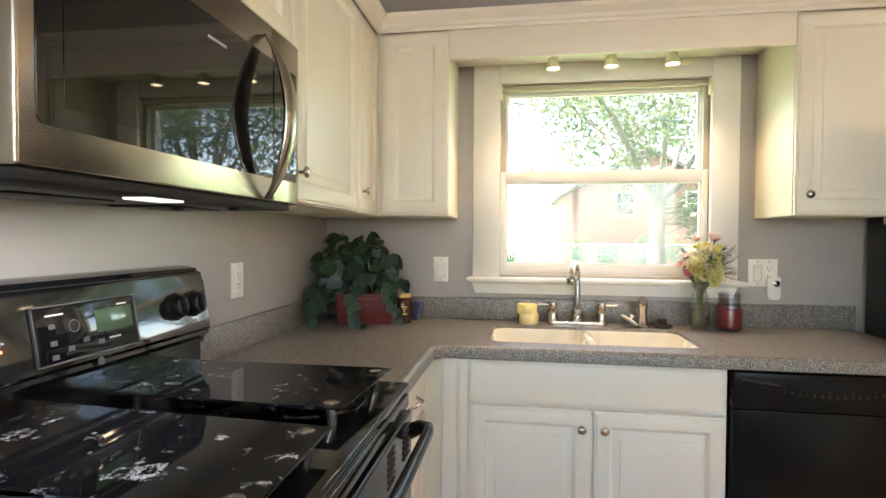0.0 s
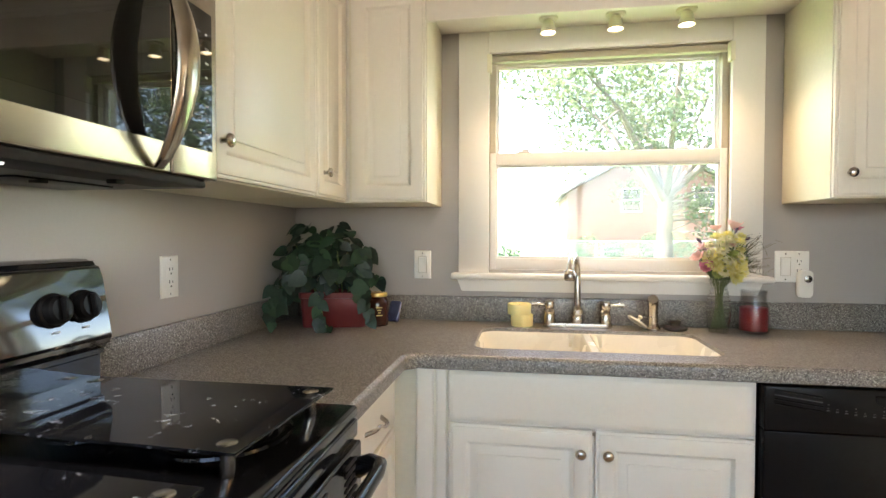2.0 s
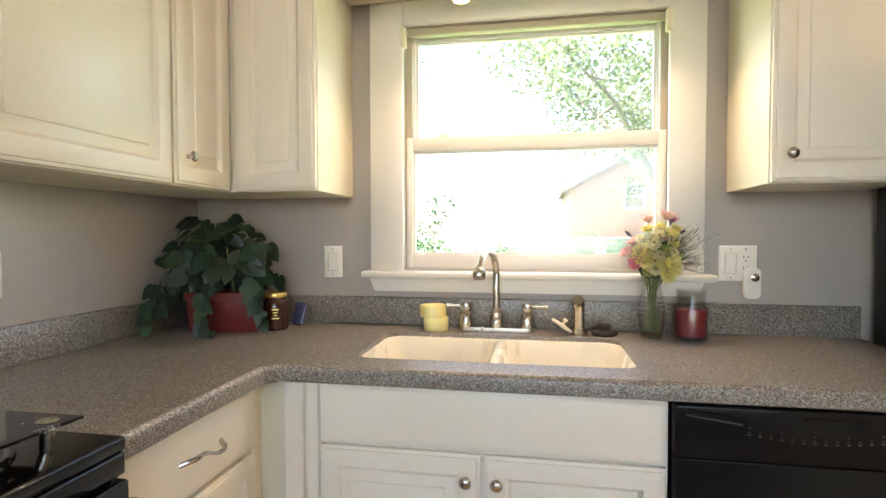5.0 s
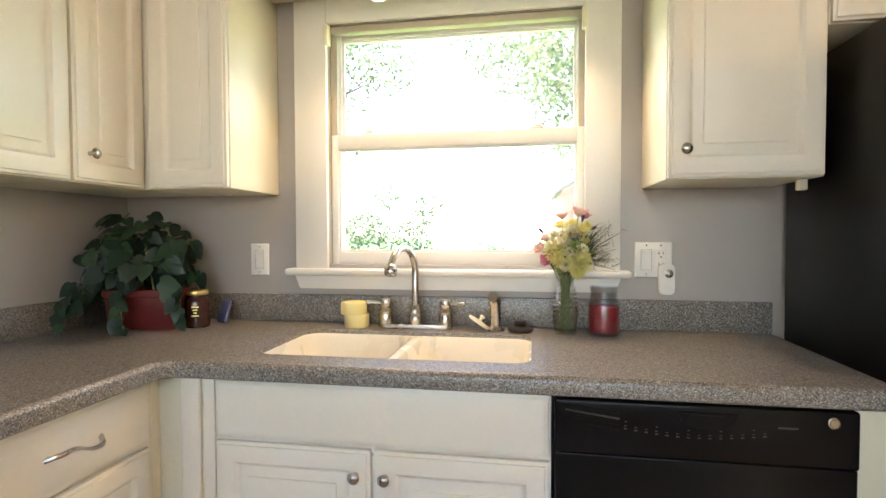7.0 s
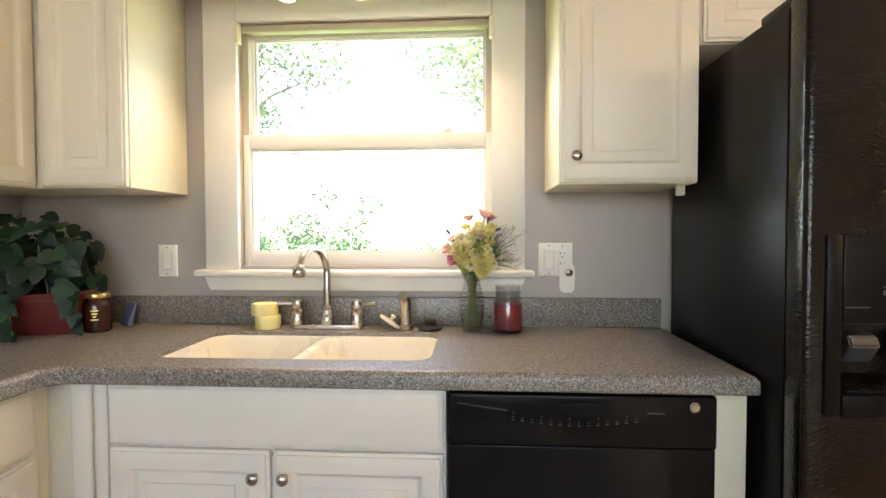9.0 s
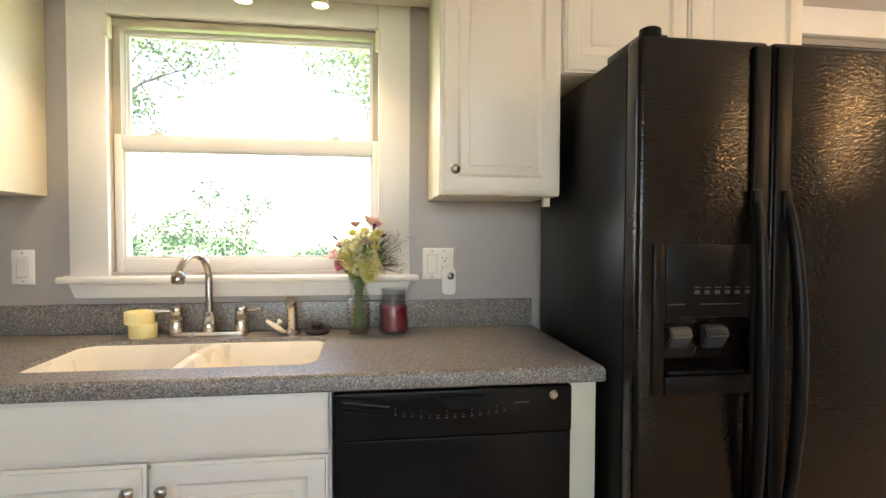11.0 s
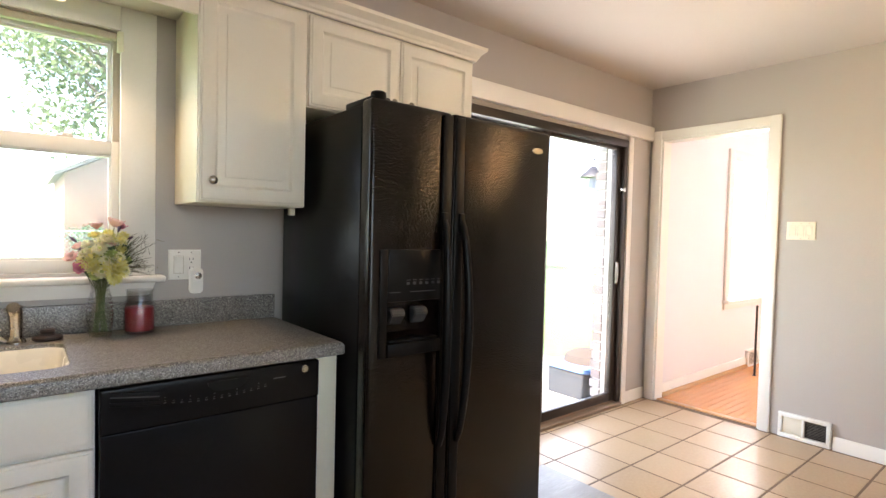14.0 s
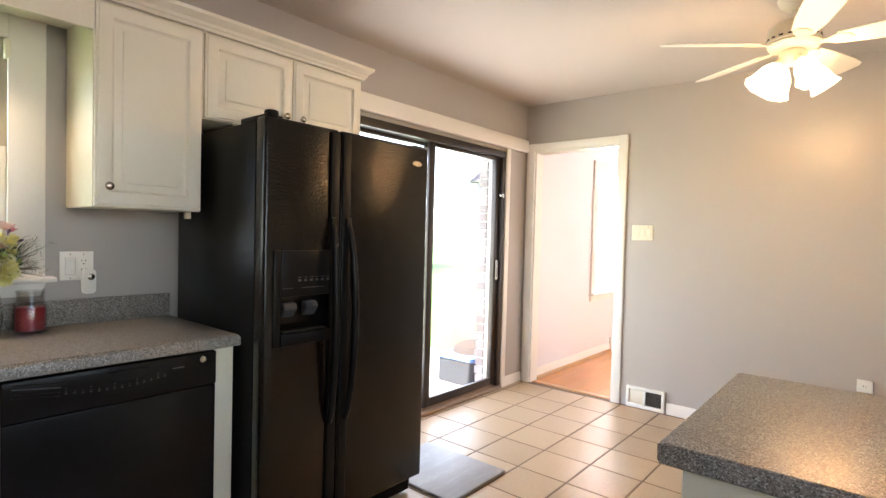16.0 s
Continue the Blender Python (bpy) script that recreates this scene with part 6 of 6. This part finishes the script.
M_BRICK = brick_mat("red_brick")
M_MORTAR = surface("mortar", (0.66, 0.64, 0.61), 0.9, vary=0.1, scale=10, grain=80, relief=0.4)
for nm, x, z0, rows in (("brick_reveal_1", SLD[1] + 0.004, 0.0, 27), ("brick_reveal_2", HWIN[1] + 0.004, 0.72, 18)):
    pier = solid(nm, box(x, x + 0.22, WT + 0.003, WT + 0.075, GZ, 2.2), M_MORTAR, "brick edge beside the opening outside", "brick pier", "structure")
    for k in range(rows):
        long = k % 2
        part("brick", box(x - 0.012, x + (0.20 if long else 0.10), WT + 0.004, WT + (0.098 if long else 0.088), z0 + 0.076 * k + 0.006, z0 + 0.076 * k + 0.070, 0.003, 1), M_BRICK, pier)

tub = thing("storage_tub", (5.55, 0.62, -0.14), "dark grey storage tub with a blue rim on the patio", "tub")
part("bin", prism(rounded_rect(5.30, 5.90, 0.44, 0.88, 0.05), "z", -0.139, 0.10, 0.008), surface("grey_tub_plastic", (0.030, 0.034, 0.042), 0.4), tub)
part("rim", prism(rounded_rect(5.28, 5.92, 0.42, 0.90, 0.06), "z", 0.10, 0.135, 0.006), surface("blue_plastic", (0.10, 0.22, 0.45), 0.4), tub, "blue plastic rim")
part("contents", lathe([(0, 0.25), (0.12, 0.24), (0.20, 0.20), (0.22, 0.134)], (5.62, 0.66, 0.0), 24), surface("dark_soil", (0.045, 0.035, 0.03), 0.9, vary=0.3, grain=40, relief=0.6), tub)
fd = thing("bird_feeder", (6.80, 1.5, -0.28), "dark hanging bird feeder on a slim pole", "bird feeder")
M_IRON = surface("dark_iron", (0.03, 0.03, 0.035), 0.5, 0.6, vary=0.2)
part("pole", tube([(7.02, 1.5, GZ), (7.02, 1.5, 2.15), (7.00, 1.5, 2.24), (6.92, 1.5, 2.27), (6.82, 1.5, 2.22)], 0.011, 8), M_IRON, fd)
part("roof", lathe([(0, 0.16), (0.03, 0.15), (0.16, 0.03), (0.165, 0.015), (0, 0.03)], (6.82, 1.5, 1.99), 20), M_IRON, fd)
part("tray", lathe([(0, 0), (0.11, 0), (0.12, 0.02), (0.06, 0.02), (0.055, 0.16), (0, 0.16)], (6.82, 1.5, 1.84), 20), surface("feeder_body", (0.16, 0.19, 0.24), 0.3), fd)

# trees
M_BARK = surface("grey_bark", (0.16, 0.135, 0.115), 0.9, vary=0.3, scale=3, grain=25, relief=0.7, stretch=(1, 1, 0.25))
M_TREE = leaf_mat("maple_leaf", (0.09, 0.12, 0.06), (0.16, 0.20, 0.11), 0.5, 0.5)
M_BUSH = leaf_mat("shrub_leaf", (0.022, 0.06, 0.026), (0.06, 0.12, 0.05), 0.5, 0.3)


def leaf_cloud(clumps, count, size, seed):
    r = np.random.RandomState(seed)
    verts, faces = [], []
    for cx, cy, cz2, cr in clumps:
        n = int(count * cr * cr)
        d = r.normal(size=(n, 3))
        d /= np.linalg.norm(d, axis=1)[:, None]
        p = np.array([cx, cy, cz2]) + d * (cr * r.uniform(0.35, 1.0, (n, 1)) ** 0.6) * np.array([1, 1, 0.75])
        a, b = r.normal(size=(n, 3)), r.normal(size=(n, 3))
        a /= np.linalg.norm(a, axis=1)[:, None]
        b -= a * (a * b).sum(1)[:, None]
        b /= np.linalg.norm(b, axis=1)[:, None]
        s = size * r.uniform(0.6, 1.3, (n, 1))
        base = len(verts)
        quad = np.stack([p - a * s, p + b * s * 0.6, p + a * s, p - b * s * 0.6], 1).reshape(-1, 3)
        verts += quad.tolist()
        faces += [(base + 4 * k, base + 4 * k + 1, base + 4 * k + 2, base + 4 * k + 3) for k in range(n)]
    me = bpy.data.meshes.new("crown")
    me.from_pydata(verts, [], faces)
    return me


def tree(x, y, trunk_r, fork, crown, reach, clump_r, leaf, seed, label, dens=260, low_twigs=0):
    t = thing("tree", (x, y, GZ), label, "tree", "yard trees")
    r = random.Random(seed)
    wood = bmesh.new()
    add(wood, tube([(x, y, GZ - 0.05), (x + 0.02, y, GZ + 0.3), (x - 0.03, y, GZ + fork * 0.6), (x, y, GZ + fork)], [trunk_r * 1.5, trunk_r * 1.08, trunk_r, trunk_r * 0.92], 14))
    clumps = []
    for k in range(9):
        a = 2 * math.pi * k / 9 + r.uniform(-0.3, 0.3)
        lift = r.uniform(0.45, 1.0)
        out = reach * r.uniform(0.6, 1.05) * (1.15 - 0.5 * lift)
        tip = Vector((x + out * math.cos(a), y + out * math.sin(a), GZ + fork + (crown - fork) * lift))
        base = Vector((x, y, GZ + fork * r.uniform(0.88, 1.0)))
        midp = base.lerp(tip, 0.5) + Vector((0, 0, 0.25 * reach * (1 - lift) + 0.1))
        add(wood, tube([base, base.lerp(midp, 0.5), midp, tip], [trunk_r * 0.5, trunk_r * 0.38, trunk_r * 0.25, trunk_r * 0.07], 9))
        for q in range(4):
            s = midp.lerp(tip, r.uniform(0, 1))
            e2 = s + Vector((r.uniform(-1, 1), r.uniform(-1, 1), r.uniform(-0.2, 0.8))) * reach * 0.33
            add(wood, tube([s, s.lerp(e2, 0.5) + Vector((0, 0, 0.06)), e2], [trunk_r * 0.14, trunk_r * 0.09, trunk_r * 0.03], 6))
            clumps.append((e2.x, e2.y, e2.z, clump_r * r.uniform(0.6, 1.1)))
        clumps.append((tip.x, tip.y, tip.z, clump_r * r.uniform(0.7, 1.2)))
        inner, low = base.lerp(midp, r.uniform(0.6, 1.0)), midp.lerp(tip, r.uniform(0.3, 0.9))
        low.z = max(GZ + fork * 0.75, low.z - reach * r.uniform(0.25, 0.5))
        add(wood, tube([midp, midp.lerp(low, 0.5) + Vector((0, 0, 0.12)), low], [trunk_r * 0.16, trunk_r * 0.1, trunk_r * 0.03], 6))
        clumps += [(inner.x, inner.y, inner.z, clump_r * 0.5), (low.x, low.y, low.z, clump_r * r.uniform(0.4, 0.65))]
    for k in range(low_twigs):
        s = Vector((x, y, GZ + fork * r.uniform(0.6, 0.98)))
        a, d = r.uniform(-1.0, 0.7), r.uniform(0.5, 2.0)
        e2 = Vector((x + d * math.cos(a), y + d * math.sin(a), s.z + r.uniform(-0.5, 0.5)))
        add(wood, tube([s, s.lerp(e2, 0.5) + Vector((0, 0, 0.15)), e2], [trunk_r * 0.16, trunk_r * 0.1, trunk_r * 0.03], 6))
        clumps.append((e2.x, e2.y, e2.z, r.uniform(0.3, 0.55)))
    part("trunk", wood, M_BARK, t, smooth=60)
    me = leaf_cloud(clumps, dens, leaf, seed)
    me.materials.append(M_TREE)
    c = new("crown", me)
    c.parent, c.matrix_parent_inverse = t, PARENT_AT[t.name].inverted()
    return t


tree(4.62, 12.5, 0.20, 2.6, 7.4, 5.3, 1.15, 0.07, 3, "leafy yard tree with a forked grey trunk", 330, low_twigs=14)
tree(-6.8, 14.5, 0.22, 4.2, 8.6, 5.6, 1.2, 0.08, 8, "tall leafy tree at the lawn's edge", 240)


tree(11.2, 15.0, 0.24, 1.8, 11.0, 4.2, 1.4, 0.085, 5, "dense leafy tree at the side of the yard", 240)


def shrub(x, y, r, h, seed):
    t = thing("shrub", (x, y, GZ), "rounded green garden shrub on the lawn", "shrub", "garden shrubs")
    rr = random.Random(seed)
    st2 = bmesh.new()
    cl = []
    for k in range(9):
        a = rr.uniform(0, 6.28)
        tip = Vector((x + r * 0.6 * math.cos(a), y + r * 0.6 * math.sin(a), GZ + h * rr.uniform(0.35, 0.85)))
        add(st2, tube([(x, y, GZ - 0.02), Vector((x, y, GZ)).lerp(tip, 0.5), tip], [0.03, 0.02, 0.008], 6))
        cl.append((tip.x, tip.y, tip.z, r * rr.uniform(0.4, 0.6)))
    part("stems", st2, M_BARK, t)
    me = leaf_cloud(cl, 900, 0.045, seed)
    me.materials.append(M_BUSH)
    c = new("foliage", me)
    c.parent, c.matrix_parent_inverse = t, PARENT_AT[t.name].inverted()


for x, y, r, h, s in ((-1.6, 11.5, 1.0, 3.0, 1), (-3.4, 11.0, 1.3, 2.0, 2), (0.2, 13.0, 0.6, 1.3, 3), (3.4, 24.2, 0.9, 1.7, 4), (7.4, 24.4, 1.3, 1.6, 5), (5.2, 24.8, 0.7, 1.4, 6), (-6.0, 13.5, 1.2, 2.0, 7)):
    shrub(x, y, r, h, s)

# neighbour's brick house, gable towards the yard
nh = thing("brick_house", (7.2, 29, GZ), "neighbouring red brick house with a gable roof and white windows", "house")


def far_brick(name):
    m, t, b = nodes_of(name)
    v = t.nodes.new("ShaderNodeTexBrick")
    v.inputs["Scale"].default_value = 4.2
    for sock, c in (("Color1", (0.20, 0.085, 0.065)), ("Color2", (0.25, 0.115, 0.09)), ("Mortar", (0.31, 0.22, 0.19))):
        v.inputs[sock].default_value = (*c, 1)
    g = t.nodes.new("ShaderNodeNewGeometry")
    sx, cb = t.nodes.new("ShaderNodeSeparateXYZ"), t.nodes.new("ShaderNodeCombineXYZ")
    t.links.new(g.outputs["Position"], sx.inputs[0])
    t.links.new(sx.outputs[0], cb.inputs[0])
    t.links.new(sx.outputs[2], cb.inputs[1])
    t.links.new(cb.outputs[0], v.inputs["Vector"])
    t.links.new(v.outputs["Color"], b.inputs["Base Color"])
    b.inputs["Roughness"].default_value = 0.9
    return m


part("wall", prism([(3.1, GZ), (12.0, GZ), (12.0, 3.6), (7.55, 6.0), (3.1, 3.6)], "y", 27.0, 36.0), far_brick("far_brickwork"), nh)
M_ROOF = surface("grey_shingles", (0.12, 0.11, 0.105), 0.9, vary=0.2, scale=2, grain=20, relief=0.5)
for s, a in ((0, 2.7), (1, 12.4)):
    part("roof", prism([(a, 3.42 if s == 0 else 3.42), (7.55, 6.05), (7.55, 6.25), (a, 3.60)], "y", 26.6, 36.4), M_ROOF, nh)
for x0, x1, z0, z1 in ((6.0, 6.9, 2.6, 3.75), (9.6, 10.6, 2.6, 3.75), (5.0, 5.7, 0.2, 0.65)):
    w = part("window", boxes((x0 - 0.08, x0, 26.93, 27.0, z0 - 0.08, z1 + 0.08), (x1, x1 + 0.08, 26.93, 27.0, z0 - 0.08, z1 + 0.08), (x0, x1, 26.93, 27.0, z1, z1 + 0.08), (x0, x1, 26.93, 27.0, z0 - 0.08, z0), (x0, x1, 26.95, 27.0, (z0 + z1) / 2 - 0.03, (z0 + z1) / 2 + 0.03)), M_TRIM, nh)
    part("pane", box(x0, x1, 26.975, 26.99, z0, z1), M_BLACKGLASS, w)

# chain-link fence along the yard
fence = thing("chain_link_fence", (5, 21, GZ), "galvanised chain-link fence across the back lawn", "fence")
M_GALV = surface("galvanised_steel", (0.42, 0.50, 0.48), 0.45, 0.5, vary=0.1)
for k in range(9):
    part("post", tube([(1.5 + 2.4 * k, 21, GZ - 0.05), (1.5 + 2.4 * k, 21, 1.08)], 0.035, 8), M_GALV, fence)
part("top_rail", tube([(1.5, 21, 1.04), (20.7, 21, 1.04)], 0.025, 8), M_GALV, fence)
vv, ff = [], []
for k in range(-10, 130):
    for s in (-1, 1):
        x0 = 1.5 + 0.15 * k
        q = [(x0, GZ + 0.04), (x0 + s * 1.25, 1.02)]
        if min(q[0][0], q[1][0]) < 1.5 or max(q[0][0], q[1][0]) > 20.7:
            continue
        n0 = len(vv)
        vv += [(q[0][0] - 0.007, 21.0, q[0][1]), (q[0][0] + 0.007, 21.0, q[0][1]), (q[1][0] + 0.007, 21.0, q[1][1]), (q[1][0] - 0.007, 21.0, q[1][1])]
        ff.append((n0, n0 + 1, n0 + 2, n0 + 3))
me = bpy.data.meshes.new("wire_mesh")
me.from_pydata(vv, [], ff)
me.materials.append(M_GALV)
wm = new("wire_mesh", me)
wm.parent, wm.matrix_parent_inverse = fence, PARENT_AT[fence.name].inverted()
tagged(wm, kind="stuff")

# ---- floor tiles and boards, piece by piece ----
TX, TY, PX, PY = 4.194, -0.056, 0.3065, 0.3005
tile_bm = rings(PX - 0.008, PY - 0.008, [(0, 0), (0, 0.004), (0.003, 0.0065)])
bmesh.ops.transform(tile_bm, matrix=pose(0, 0, 0, -90, 0, 0), verts=tile_bm.verts)
zmin = min(v.co.z for v in tile_bm.verts)
ymin = min(v.co.y for v in tile_bm.verts)
bmesh.ops.transform(tile_bm, matrix=Matrix.Translation((0.004, 0.004 - ymin, -0.0065 - zmin)), verts=tile_bm.verts)
tile_me = mesh_from("tile", tile_bm, M_TILE)
rng = random.Random(7)
for i in range(-14, 5):
    for j in range(-14, 1):
        x, y = TX + PX * i, TY + PY * j
        if x < 0 or x + PX > XE + 0.03 or y < YS or y + PY > 0.26 or (x < 0.3 and y > -1.9) or (y > -0.56 and x < 3.2):
            continue
        o = new("tile", tile_me)
        o.parent = floor
        o.matrix_basis = pose(x, y, 0.0 + rng.uniform(-0.0004, 0.0004), rng.uniform(-0.08, 0.08), rng.uniform(-0.08, 0.08), 0)
board_bm = box(0, 1.1, 0, 0.0565, -0.008, 0.0, 0.001, 1)
board_me = mesh_from("board", board_bm, M_WOOD)
for k in range(14):
    for q in range(3):
        x = XE + 0.07 + 1.101 * q - (0.37 * (k % 3))
        o = new("board", board_me)
        o.parent = floor_next
        s0 = max(x, XE + 0.092)
        o.matrix_basis = Matrix.Translation((s0, -0.04 - 0.0575 * (k + 1), 0)) @ Matrix.Diagonal(((x + 1.1 - s0) / 1.1, 1, 1, 1))
